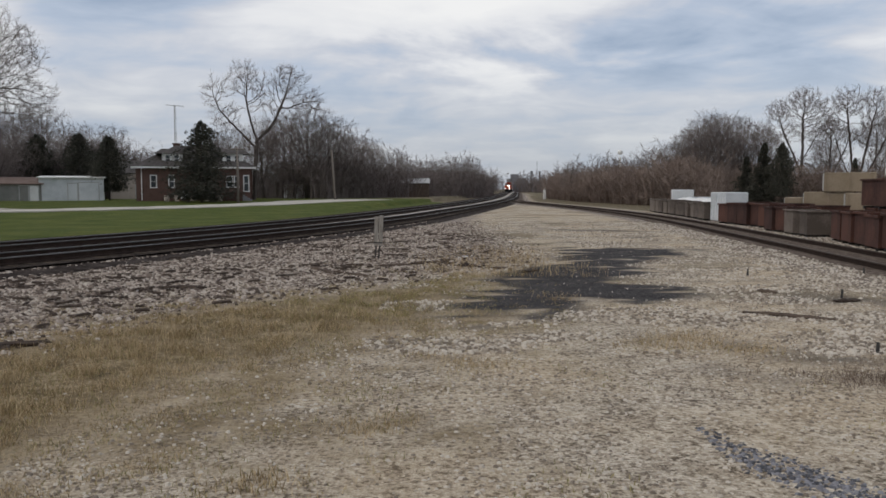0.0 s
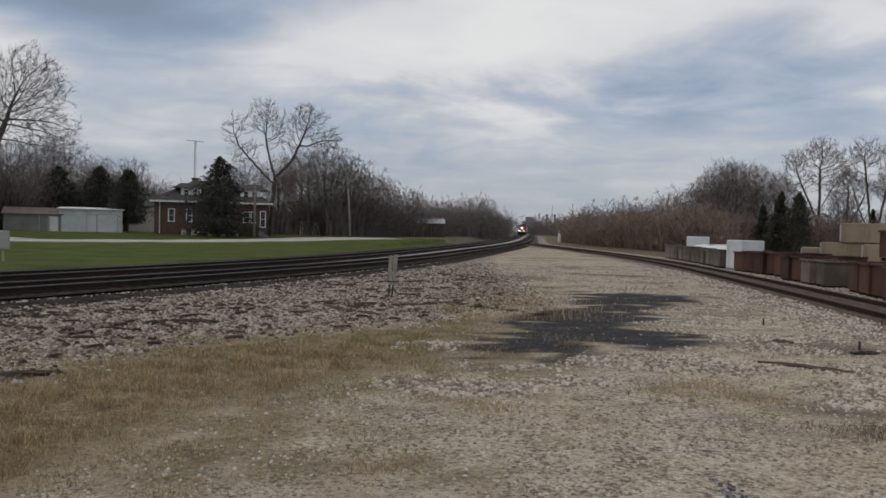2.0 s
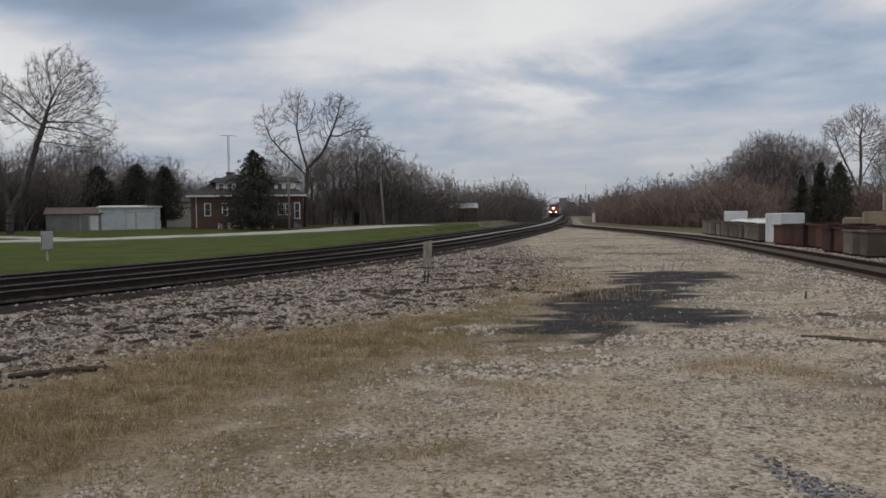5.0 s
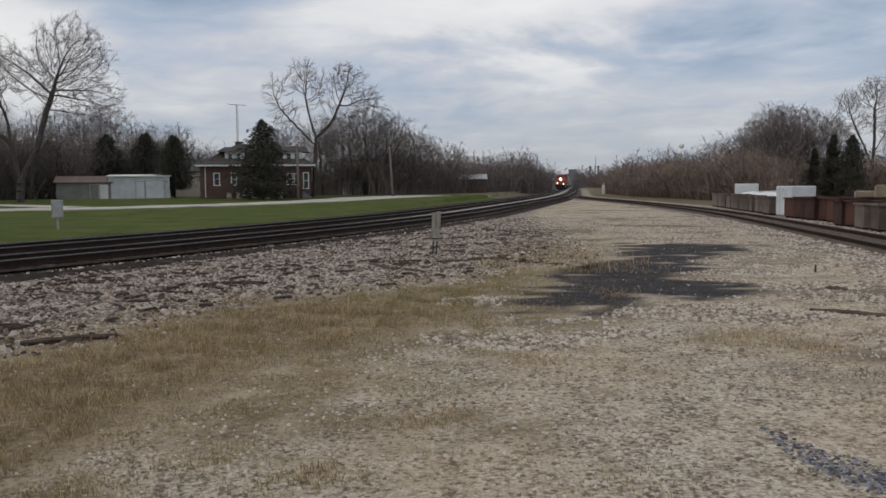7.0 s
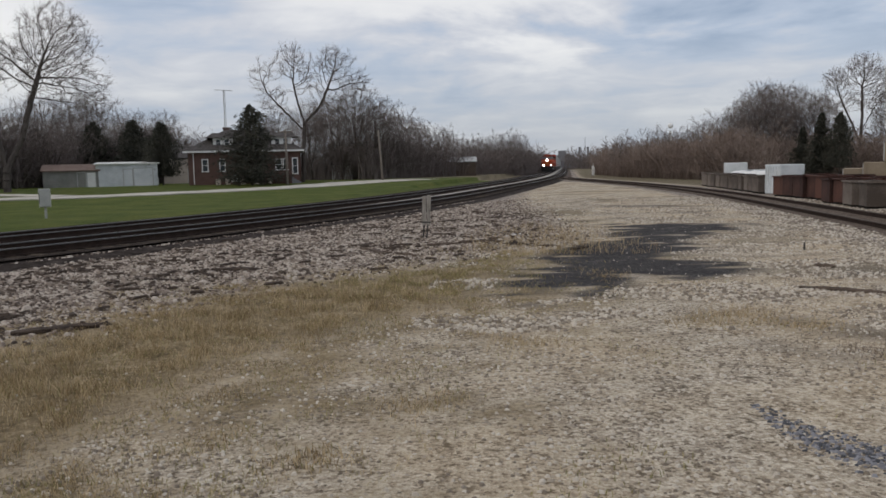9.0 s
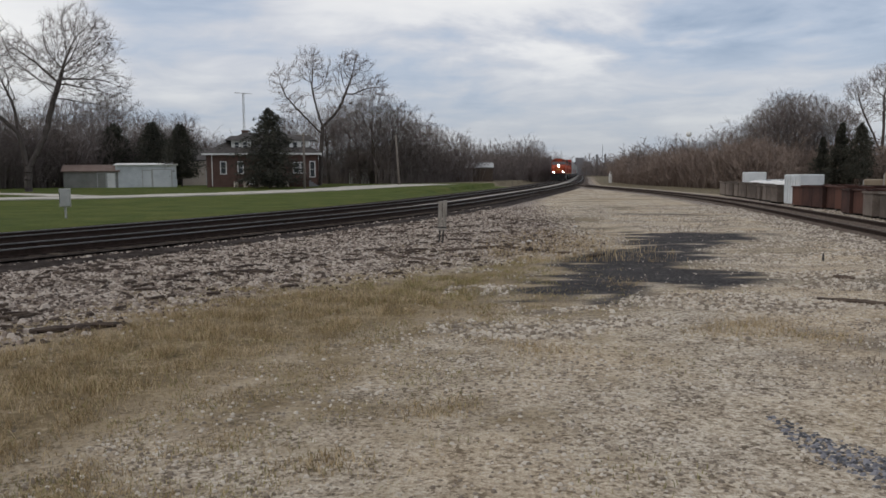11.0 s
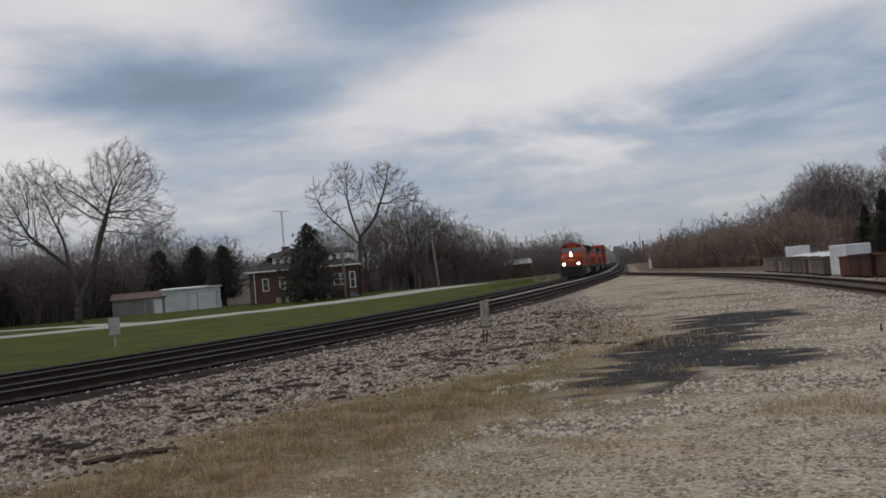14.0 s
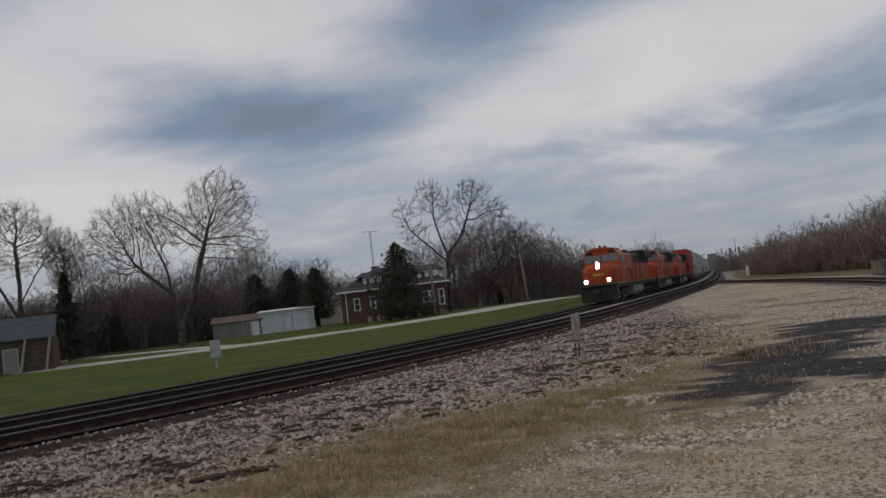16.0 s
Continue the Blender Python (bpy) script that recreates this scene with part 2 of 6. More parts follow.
M_NEEDLE = material("conifer_needles", [(0.038, 0.040, 0.030), (0.062, 0.062, 0.048), (0.095, 0.09, 0.07)], 0.8, 0.8, 0, 0, per_island=0.4)
M_ROAD = material("pale_gravel_road", [(0.34, 0.315, 0.275), (0.44, 0.41, 0.36), (0.52, 0.49, 0.44)], 0.6, 0.95, 0, 0.3, bump_scale=12)
M_BRICK = material("red_brick_wall", [(0.07, 0.040, 0.034), (0.10, 0.056, 0.047), (0.135, 0.08, 0.066)], 1.5, 0.9, 0, 0.3, bump_scale=22, per_object=0.3)
M_MORTAR = material("brick_mortar", [(0.12, 0.08, 0.065), (0.17, 0.12, 0.10)], 2, 0.95, 0, 0.2)
M_WHITE = material("white_paint", [(0.62, 0.62, 0.60), (0.74, 0.74, 0.72), (0.80, 0.80, 0.79)], 1.3, 0.6, 0, 0.05)
M_WHITEMETAL = material("white_sheet_metal", [(0.50, 0.53, 0.54), (0.60, 0.63, 0.645), (0.68, 0.70, 0.71)], 0.9, 0.5, 0, 0.05)
M_GREYSIDING = material("grey_board_siding", [(0.20, 0.20, 0.185), (0.28, 0.275, 0.255)], 1.5, 0.8, 0, 0.2)
M_SHINGLE = material("asphalt_shingle", [(0.045, 0.04, 0.038), (0.075, 0.068, 0.064), (0.11, 0.10, 0.095)], 2, 0.9, 0, 0.4)
M_REDROOF = material("rusty_roof_sheet", [(0.13, 0.09, 0.075), (0.20, 0.15, 0.125)], 1.5, 0.8, 0, 0.2)
M_GLASS = glass_dark("window_glass")
M_PINK = material("pale_stucco", [(0.42, 0.36, 0.31), (0.52, 0.45, 0.39)], 1.5, 0.85, 0, 0.1)
M_POLE = material("weathered_pole_wood", [(0.15, 0.13, 0.11), (0.23, 0.20, 0.175)], 3, 0.9, 0, 0.3, stretch=(3, 3, 0.4))
M_GALV = material("galvanised_steel", [(0.36, 0.36, 0.35), (0.48, 0.48, 0.46)], 3, 0.5, 0.5, 0.05)
M_DARKMETAL = material("dark_steel", [(0.03, 0.03, 0.03), (0.06, 0.055, 0.05)], 3, 0.6, 0.3, 0.1)
M_RUSTBIN = material("rust_brown_bin_steel", [(0.035, 0.018, 0.014), (0.065, 0.030, 0.023), (0.11, 0.05, 0.035)], 1.6, 0.75, 0.1, 0.2, per_object=0.3, stretch=(1, 1, 0.5))
M_TAUPEBIN = material("grey_brown_bin_panel", [(0.08, 0.064, 0.052), (0.13, 0.105, 0.088), (0.18, 0.15, 0.125)], 1.6, 0.8, 0, 0.2, per_object=0.3)
M_BEIGE = material("beige_box_panel", [(0.22, 0.175, 0.12), (0.29, 0.235, 0.17)], 1.2, 0.8, 0, 0.1, per_object=0.2)
M_ORANGE = material("locomotive_orange", [(0.26, 0.038, 0.012), (0.37, 0.056, 0.016), (0.43, 0.075, 0.024)], 0.9, 0.45, 0, 0.02)
M_REDPAINT = material("container_red", [(0.27, 0.035, 0.025), (0.36, 0.05, 0.033)], 0.8, 0.5, 0, 0.05, per_object=0.2)
M_CONTWHITE = material("container_white", [(0.36, 0.36, 0.35), (0.48, 0.48, 0.46)], 0.7, 0.5, 0, 0.05, per_object=0.3)
M_BLACK = material("grimy_black_paint", [(0.012, 0.012, 0.012), (0.03, 0.028, 0.026)], 2, 0.65, 0, 0.1)
M_TANK = material("grey_tank_paint", [(0.20, 0.19, 0.18), (0.28, 0.27, 0.25)], 2, 0.6, 0, 0.1)
# cab glass: the grey tint carries the sky's reflection as base colour
M_CABGLASS = glass_dark("cab_glass_sky_tint", (0.16, 0.17, 0.18))
M_ROOFBLUE = material("blue_grey_roof_sheet", [(0.045, 0.055, 0.062), (0.08, 0.092, 0.10)], 1.5, 0.9, 0, 0.2)
M_BED = material("oily_ballast", [(0.02, 0.016, 0.014), (0.042, 0.034, 0.03), (0.085, 0.07, 0.062)], 3.0, 0.95, 0, 0.8, bump_scale=22, gloss=0.03)
M_GREYBED = material("pale_grey_ballast", [(0.17, 0.15, 0.13), (0.31, 0.28, 0.245), (0.48, 0.44, 0.39)], 7.0, 0.9, 0, 0.8, bump_scale=24)
M_BROWNBED = material("brown_dusty_ballast", [(0.05, 0.036, 0.028), (0.11, 0.085, 0.068), (0.20, 0.165, 0.135)], 5.0, 0.95, 0, 0.8, bump_scale=24, gloss=0.05)
M_YELLOW = material("yellow_paint", [(0.50, 0.30, 0.05), (0.58, 0.36, 0.07)], 2, 0.5, 0, 0.02)
M_LAMP = material("lit_headlamp", [(1.0, 0.96, 0.88), (1.0, 0.97, 0.9)], 1, 0.3, 0, 0, emit=22.0)
M_LITTER = material("white_litter", [(0.7, 0.7, 0.7), (0.82, 0.82, 0.82)], 3, 0.6, 0, 0.1)
M_FARGREY = material("far_concrete", [(0.17, 0.17, 0.18), (0.23, 0.23, 0.24)], 0.2, 0.9, 0, 0.05)


# ---- mesh helpers ----
class Shape:
    """Collects points and faces of one mesh."""

    def __init__(self):
        self.v, self.f, self.mi, self.cur = [], [], [], 0

    def add(self, pts, faces):
        k = len(self.v)
        self.v.extend(tuple(p) for p in pts)
        self.f.extend(tuple(i + k for i in f) for f in faces)
        self.mi.extend([self.cur] * len(faces))
        return self

    def box(self, cx, cy, cz, sx, sy, sz, m=None, taper=1.0):
        """A box by its centre and sizes; taper narrows its top."""
        a, b, c = sx / 2, sy / 2, sz / 2
        p = [Vector((x * (taper if z > 0 else 1), y * (taper if z > 0 else 1), z)) for z in (-c, c) for x, y in ((-a, -b), (a, -b), (a, b), (-a, b))]
        if m is not None:
            p = [m @ q for q in p]
        o = Vector((cx, cy, cz))
        return self.add([q + o for q in p], [(3, 2, 1, 0), (4, 5, 6, 7), (0, 1, 5, 4), (1, 2, 6, 5), (2, 3, 7, 6), (3, 0, 4, 7)])

    def bevelled(self, cx, cy, cz, sx, sy, sz, b=0.03):
        """A box whose upright edges and rims are cut at 45 degrees."""
        rings = []
        for z, k in ((-sz / 2, b), (-sz / 2 + b, 0), (sz / 2 - b, 0), (sz / 2, b)):
            x, y = sx / 2 - k, sy / 2 - k
            rings.append([(cx + u, cy + w, cz + z) for u, w in ((-x + b, -y), (x - b, -y), (x, -y + b), (x, y - b), (x - b, y), (-x + b, y), (-x, y - b), (-x, -y + b))])
        return self.loft(rings)

    def loft(self, rings, caps=True, closed=True):
        k, n = len(self.v), len(rings[0])
        for r in rings:
            self.v.extend(tuple(p) for p in r)
        fs = []
        for j in range(len(rings) - 1):
            for i in range(n if closed else n - 1):
                a, b = k + j * n + i, k + j * n + (i + 1) % n
                fs.append((a, b, b + n, a + n))
        if caps:
            fs.append(tuple(k + i for i in reversed(range(n))))
            fs.append(tuple(k + (len(rings) - 1) * n + i for i in range(n)))
        self.f.extend(fs)
        self.mi.extend([self.cur] * len(fs))
        return self

    def tube(self, pts, radii, sides=6, caps=True):
        rings = []
        for i, p in enumerate(pts):
            d = (Vector(pts[min(i + 1, len(pts) - 1)]) - Vector(pts[max(i - 1, 0)])).normalized()
            u = d.cross(Vector((0.31, 0.17, 0.93)) if abs(d.z) < 0.9 else Vector((1, 0.2, 0))).normalized()
            w = d.cross(u)
            r = radii[i] if isinstance(radii, (list, tuple)) else radii
            rings.append([Vector(p) + (u * math.cos(a) + w * math.sin(a)) * r for a in (2 * math.pi * s / sides for s in range(sides))])
        return self.loft(rings, caps)

    def cyl(self, a, b, r, sides=12, r2=None):
        return self.tube([a, b], [r, r if r2 is None else r2], sides)

    def mesh(self, name, mats):
        me = bpy.data.meshes.new(name)
        me.from_pydata(self.v, [], self.f)
        for m in (mats if isinstance(mats, (list, tuple)) else [mats]):
            me.materials.append(m)
        if any(self.mi):
            me.polygons.foreach_set("material_index", self.mi)
        me.update()
        return me


def part(name, shape, mat, parent=None, label="", smooth=False):
    me = shape.mesh(name, mat) if isinstance(shape, Shape) else shape
    if smooth:
        me.polygons.foreach_set("use_smooth", [True] * len(me.polygons))
    ob = new(name, me)
    ob.parent = parent
    if label:
        ob["label"] = label
    return ob


def thing(name, m, label, category, group="", kind=""):
    """An Empty at the base of a thing that has parts."""
    ob = new(name)
    ob.matrix_basis = m
    ob.empty_display_size = 0.2
    return tagged(ob, label, category, group, kind)


def solo(name, shape, mat, m, label, category, group="", kind="", smooth=False):
    ob = part(name, shape, mat, None, "", smooth)
    ob.matrix_basis = m
    return tagged(ob, label, category, group, kind)


def polar(az, d):
    """Place at an angle from the way ahead (right positive) and a distance."""
    return d * math.sin(radians(az)), d * math.cos(radians(az))


# ---- lines of the two tracks ----
MAIN = [(-60, -72), (-30, -47), (0, -26.0), (10, -19.7), (20, -14.5), (30, -10.5), (40, -7.35), (50, -4.9), (63, -2.55), (75, -0.5), (94, 2.7), (115, 5.75), (145, 9.5), (206, 15.8), (391, 33.2), (1200, 109)]
SPUR = [(-60, 15), (-20, 9.2), (0, 9.3), (10, 10.3), (20, 11.35), (30, 12.3), (40, 13.2), (50, 13.9), (62, 14.1), (80, 13.5), (104, 11.8), (120, 11.2), (145, 13.2), (206, 19.2), (391, 37), (900, 84)]


def curve_x(table, y):
    """Smooth x at y along a table of (y, x)."""
    i = 0
    while i < len(table) - 2 and table[i + 1][0] < y:
        i += 1
    (y0, x0), (y1, x1) = table[i], table[i + 1]

    def slope(k):
        a, b = table[max(k - 1, 0)], table[min(k + 1, len(table) - 1)]
        return (b[1] - a[1]) / (b[0] - a[0])
    h = y1 - y0
    t = (y - y0) / h
    return (2 * t**3 - 3 * t**2 + 1) * x0 + (t**3 - 2 * t**2 + t) * h * slope(i) + (3 * t**2 - 2 * t**3) * x1 + (t**3 - t**2) * h * slope(i + 1)


def track_line(table, y0, y1, step):
    """Points along a track, evenly spaced, with unit headings."""
    fine = [(curve_x(table, y), y) for y in np.arange(y0, y1 + 0.5, 0.5)]
    d = np.concatenate([[0], np.cumsum([math.dist(a, b) for a, b in zip(fine, fine[1:])])])
    s = np.arange(0, d[-1], step)
    xs, ys = np.interp(s, d, [p[0] for p in fine]), np.interp(s, d, [p[1] for p in fine])
    hx, hy = np.gradient(xs), np.gradient(ys)
    n = np.hypot(hx, hy)
    return list(zip(xs, ys, hx / n, hy / n))


def beside(table, off):
    """The line that runs off metres to the lot's side of another."""
    out = []
    for y, x in table:
        s = curve_x(table, y + 0.5) - curve_x(table, y - 0.5)
        n = math.hypot(1, s)
        out.append((y - s * off / n, x + off / n))
    return out


FAR_TRACK, NEAR_TRACK = -1.2, 2.7      # the two main tracks, from the middle line
RAIL_Z = 0.2        # head of the main track's rails
SPUR_Z = 0.12


# ---- ground ----
def inside(poly, x, y):
    """Signed distance to a polygon's edge: positive inside."""
    best, odd = 1e9, False
    for (x0, y0), (x1, y1) in zip(poly, poly[1:] + poly[:1]):
        dx, dy = x1 - x0, y1 - y0
        t = min(1, max(0, ((x - x0) * dx + (y - y0) * dy) / (dx * dx + dy * dy)))
        best = min(best, math.hypot(x - x0 - t * dx, y - y0 - t * dy))
        if (y0 > y) != (y1 > y) and x < x0 + (y - y0) / (y1 - y0) * dx:
            odd = not odd
    return best if odd else -best


CINDER = [(0.0, 11.9), (0.5, 11.1), (1.5, 11.5), (2.3, 13.1), (3.2, 12.9), (4.4, 14.0), (4.8, 15.2), (3.5, 15.9), (3.6, 17.0), (5.2, 18.2), (4.4, 19.6), (6.8, 22.5), (7.1, 25), (3.9, 25.6), (3.1, 20.6), (1.4, 17.6), (0.5, 14.2)]
GRASS = [(-3.0, 4.0), (-2.6, 6.0), (-2.2, 7.8), (-1.2, 9.4), (0.1, 11.4), (1.1, 17.2), (0.3, 18.5), (-1.6, 14.6), (-3.7, 13.0), (-5.2, 10.7), (-5.6, 9.1), (-6.4, 7.2), (-8.5, 5.0), (-8.0, 3.4)]
STAINS = [[(3.0, 9.3), (4.2, 8.2), (5.6, 7.4), (7.5, 6.4), (7.8, 8.0), (5.0, 9.0), (3.6, 10.0)], [(6.0, 27.0), (8.4, 25.0), (9.0, 21.5), (8.0, 21.8), (7.4, 25.2)], [(3.5, 31), (8.0, 30.4), (8.4, 31.6), (4.0, 32.5)], [(4.6, 13.2), (8.2, 12.2), (9.2, 13.4), (6.0, 14.6)], [(2.2, 8.0), (3.4, 7.4), (4.0, 7.8), (2.9, 8.7)], [(4.2, 36), (10.5, 34), (10.8, 35.5), (5.0, 38)]]


FIELD = [(-40, -14), (0, -9.5), (8, -6.4), (12, -4.4), (15, -2.2), (18, 0.2), (22, 1.7), (30, 1.9), (45, 1.4), (70, 3.2), (120, 8), (1200, 114)]


def smooth(a, b, v):
    t = min(1, max(0, (v - a) / (b - a)))
    return t * t * (3 - 2 * t)


def side_of_main(x, y):
    """Distance from the main track's middle, positive towards the lot."""
    s = (curve_x(MAIN, y + 0.5) - curve_x(MAIN, y - 0.5))
    return (x - curve_x(MAIN, y)) / math.hypot(1, s)


def side_of_spur(x, y):
    s = (curve_x(SPUR, y + 0.5) - curve_x(SPUR, y - 0.5))
    return (x - curve_x(SPUR, y)) / math.hypot(1, s)


def height(x, y, k=None):
    k = side_of_main(x, y) if k is None else k
    z = 0.03 * noise.noise((x * 0.4, y * 0.4, 0)) + 0.012 * noise.noise((x * 2.1, y * 2.1, 3))
    if -9 < k < 9:              # roadbed a little proud, a shallow ditch beside it
        z -= 0.16 * smooth(3.4, 4.6, abs(k)) * (1 - smooth(5.2, 9.0, abs(k)))
        if -3.6 < k < 4.4:
            z = -0.08 + 0.008 * noise.noise((x * 3, y * 3, 0))
    if k < -8:
        z += 0.55 * smooth(55, 105, math.hypot(x, y)) - 0.1
    if abs(side_of_spur(x, y)) < 1.8:
        z = -0.06
    return z


def build_ground():
    def axis(stops):
        out = []
        for (a, b, st) in stops:
            out += list(np.arange(a, b, st))
        return out
    ys = axis([(-400, -40, 60), (-40, 2, 3), (2, 28, 0.25), (28, 60, 0.8), (60, 130, 2), (130, 400, 10), (400, 3000, 130)]) + [3000]
    us = axis([(-2600, -400, 220), (-400, -90, 15), (-90, -30, 2.5), (-30, -10, 0.6), (-10, 12, 0.25), (12, 24, 0.7), (24, 80, 4), (80, 400, 20), (400, 2600, 220)]) + [2600]
    verts, zones = [], {k: [] for k in ("ballast", "weeds", "drygrass", "lawn", "cinder", "stain")}
    for y in ys:
        for x in us:
            k, q = side_of_main(x, y), side_of_spur(x, y)
            verts.append((x, y, height(x, y, k)))
            far = math.hypot(x, y)
            w = 0.5 * noise.noise((x * 0.5, y * 0.5, 5))
            zones["ballast"].append(max(smooth(1.6, -1.2, x - curve_x(FIELD, y) + 2 * w) * smooth(-3.4, -3.0, k), smooth(5.4, 4.4, k) * (1 if k > -3.1 else 0), smooth(3.4, 2.0, abs(q)) * 0.9) if far < 900 else 0)
            zones["lawn"].append(smooth(-4.2, -4.6, k) * smooth(125, 112, y + 0.25 * x) * (1 if x > -300 else 0))
            zones["weeds"].append(max(0.62 * smooth(0.05, 0.4, noise.noise((x * 0.22, y * 0.45, 41)) + 0.35 * noise.noise((x * 0.9, y * 2.2, 17))) * smooth(9, 16, y) * (1 if 0 < q + 40 < 39.5 and k > 4 and far < 140 else 0), smooth(112, 126, y + 0.25 * x) * smooth(-2.8, -3.4, k), smooth(2.2, 4, q) * smooth(55, 75, y), smooth(300, 420, far), 0.75 * smooth(-4, -30, y)))
            near = far < 60
            gd = inside(GRASS, x, y) if near else -9
            zones["drygrass"].append(max(0.42 + 0.42 * gd if gd > 0 else 0.56 + 0.12 * gd + 0.35 * noise.noise((x * 0.9, y * 0.9, 19)) + 0.4 * noise.noise((x * 2.6, y * 2.6, 29)), 0.62 * smooth(2.5, 0, abs(math.hypot(x - 1.5, (y - 21) / 2)))) if near else 0)
            zones["cinder"].append(0.66 + 0.8 * inside(CINDER, x, y) + 0.25 * noise.noise((x * 0.7, y * 2.4, 3)) - 0.75 * smooth(0.12, 0.34, noise.noise((x * 0.55 + 4, y * 1.7, 8))) + 0.12 * noise.noise((x * 1.9, y * 3.1, 12)) if near else 0)
            zones["stain"].append(max([0.25 + 0.5 * inside(s, x, y) + 0.3 * noise.noise((x * 1.1, y * 2.0, 6)) for s in STAINS] + [0.38 * smooth(0.0, 0.4, noise.noise((x * 0.5, y * 1.2, 16))) * (1 if x > 2 and y < 40 and abs(k) > 4 else 0), 0.9 * smooth(4.6, 4.2, abs(k - 0.6))]) if far < 420 else 0)
    nx = len(us)
    faces = [(j * nx + i, j * nx + i + 1, (j + 1) * nx + i + 1, (j + 1) * nx + i) for j in range(len(ys) - 1) for i in range(nx - 1)]
    me = bpy.data.meshes.new("ground")
    me.from_pydata(verts, [], faces)
    for k, vals in zones.items():
        me.attributes.new(k, "FLOAT", "POINT").data.foreach_set("value", vals)
    me.polygons.foreach_set("use_smooth", [True] * len(faces))
    me.materials.append(M_GROUND)
    tagged(new("ground", me), "flat gravel lot with dry grass, cinders and lawn", "ground", kind="structure")


build_ground()


def strip(table, width, z, step=2.0):
    """A low road bed along a polyline of (x, y)."""
    s = Shape()
    pts = [Vector((x, y, 0)) for x, y in table]
    rings = []
    for i in range(len(pts) - 1):
        n = max(2, int((pts[i + 1] - pts[i]).length / step))
        for j in range(n + (i == len(pts) - 2)):
            p = pts[i].lerp(pts[i + 1], j / n)
            d = (pts[i + 1] - pts[i]).normalized()
            side = Vector((d.y, -d.x, 0))
            w = width * (1 + 0.12 * noise.noise((p.x * 0.3, p.y * 0.3, 7))) / 2
            zz = height(p.x, p.y) + z
            a, b = p - side * w, p + side * w
            rings.append([(a.x, a.y, zz - 0.15), (a.x, a.y, zz - 0.02), (p.x, p.y, zz + 0.03), (b.x, b.y, zz - 0.02), (b.x, b.y, zz - 0.15)])
    return s.loft(rings)


tagged(part("road", strip([(-120, 57), (-80, 58.5), (-56.2, 59.7), (-45.6, 61.4), (-37.5, 65.2), (-31.8, 70.0), (-25.9, 76), (-20.1, 84.3), (-14.6, 98), (-10.5, 108)], 8.5, 0.03), M_ROAD), "pale gravel lane beside the lawn", "road", kind="structure")
tagged(part("driveway", strip([(-37, 67), (-45, 71), (-52, 72.5), (-60, 73)], 3.2, 0.06), M_ROAD), "pale gravel driveway across the lawn", "driveway", kind="structure")


# ---- tracks ----
def rail_profile(x, y, hx, hy, off, z, top):
    """Rings of a flat-bottomed rail; top gives the running surface alone."""
    nx, ny = hy, -hx
    prof = [(-0.036, -0.03), (-0.036, 0.0), (0.036, 0.0), (0.036, -0.03)] if top else [(-0.07, -0.185), (-0.07, -0.165), (-0.012, -0.14), (-0.012, -0.045), (-0.034, -0.031), (0.034, -0.031), (0.012, -0.045), (0.012, -0.14), (0.07, -0.165), (0.07, -0.185)]
    return [(x + nx * (off + u), y + ny * (off + u), z + w) for u, w in prof]


def build_track(name, table, z, y0, y1, tie_y1, mat_top, label, bed_w, far_w, bed_mat, lift=0.0):
    root = thing(name, Matrix.Identity(4), label, "railway track", kind="structure")
    line = track_line(table, y0, y1, 2.0)
    for off in (-0.7535, 0.7535):
        r = part("rail", Shape().loft([rail_profile(*p, off, z, False) for p in line]), M_RAIL, root, "rusty steel rail")
        part("rail_head", Shape().loft([rail_profile(*p, off, z, True) for p in line]), mat_top, r, "worn bright rail head")
    bed = []
    for x, y, hx, hy in line:
        prof = [(-far_w - 0.5, -0.5), (-far_w, -0.16), (-1.5, -0.2), (0, -0.21), (1.5, -0.2), (bed_w - 0.3, -0.225), (bed_w + 0.7, -0.34), (bed_w + 1.0, -0.5)]
        bed.append([(x + hy * u, y - hx * u, z + w + lift + 0.02 * noise.noise((x + u * 3, y, 2))) for u, w in prof])
    part("ballast_bed", Shape().loft(bed, True, True), bed_mat, root, "dark oil-stained ballast bed")
    tie = Shape().bevelled(0, 0, 0, 2.6, 0.23, 0.18, 0.015).mesh("tie", M_TIE)
    rest = Shape()
    plate = Shape()
    rng = random.Random(5)
    ties = track_line(table, max(y0, -10), tie_y1, 0.53)
    near = sorted(range(len(ties)), key=lambda i: abs(ties[i][1] - 25))[:150]
    near = set(near)
    for i, (x, y, hx, hy) in enumerate(ties):
        a = math.atan2(hy, hx) - math.pi / 2 + rng.uniform(-0.02, 0.02)
        zz = z - 0.185 - 0.09 + rng.uniform(-0.01, 0.005)
        m = Matrix.Translation((x + rng.uniform(-0.05, 0.05), y, zz)) @ Matrix.Rotation(a, 4, "Z")
        if i in near:
            o = part("tie", tie, M_TIE, root)
            o.matrix_basis = m
        else:
            rest.box(*m.translation, 2.6, 0.23, 0.18, m.to_3x3())
        for s in (-0.7535, 0.7535):
            plate.box(x + hy * s, y - hx * s, z - 0.183, 0.34, 0.19, 0.014, m.to_3x3())
    tagged(part("far_tie", rest, M_TIE, root), kind="stuff")
    tagged(part("tie_plate", plate, M_RAIL, root), kind="stuff")
    return root


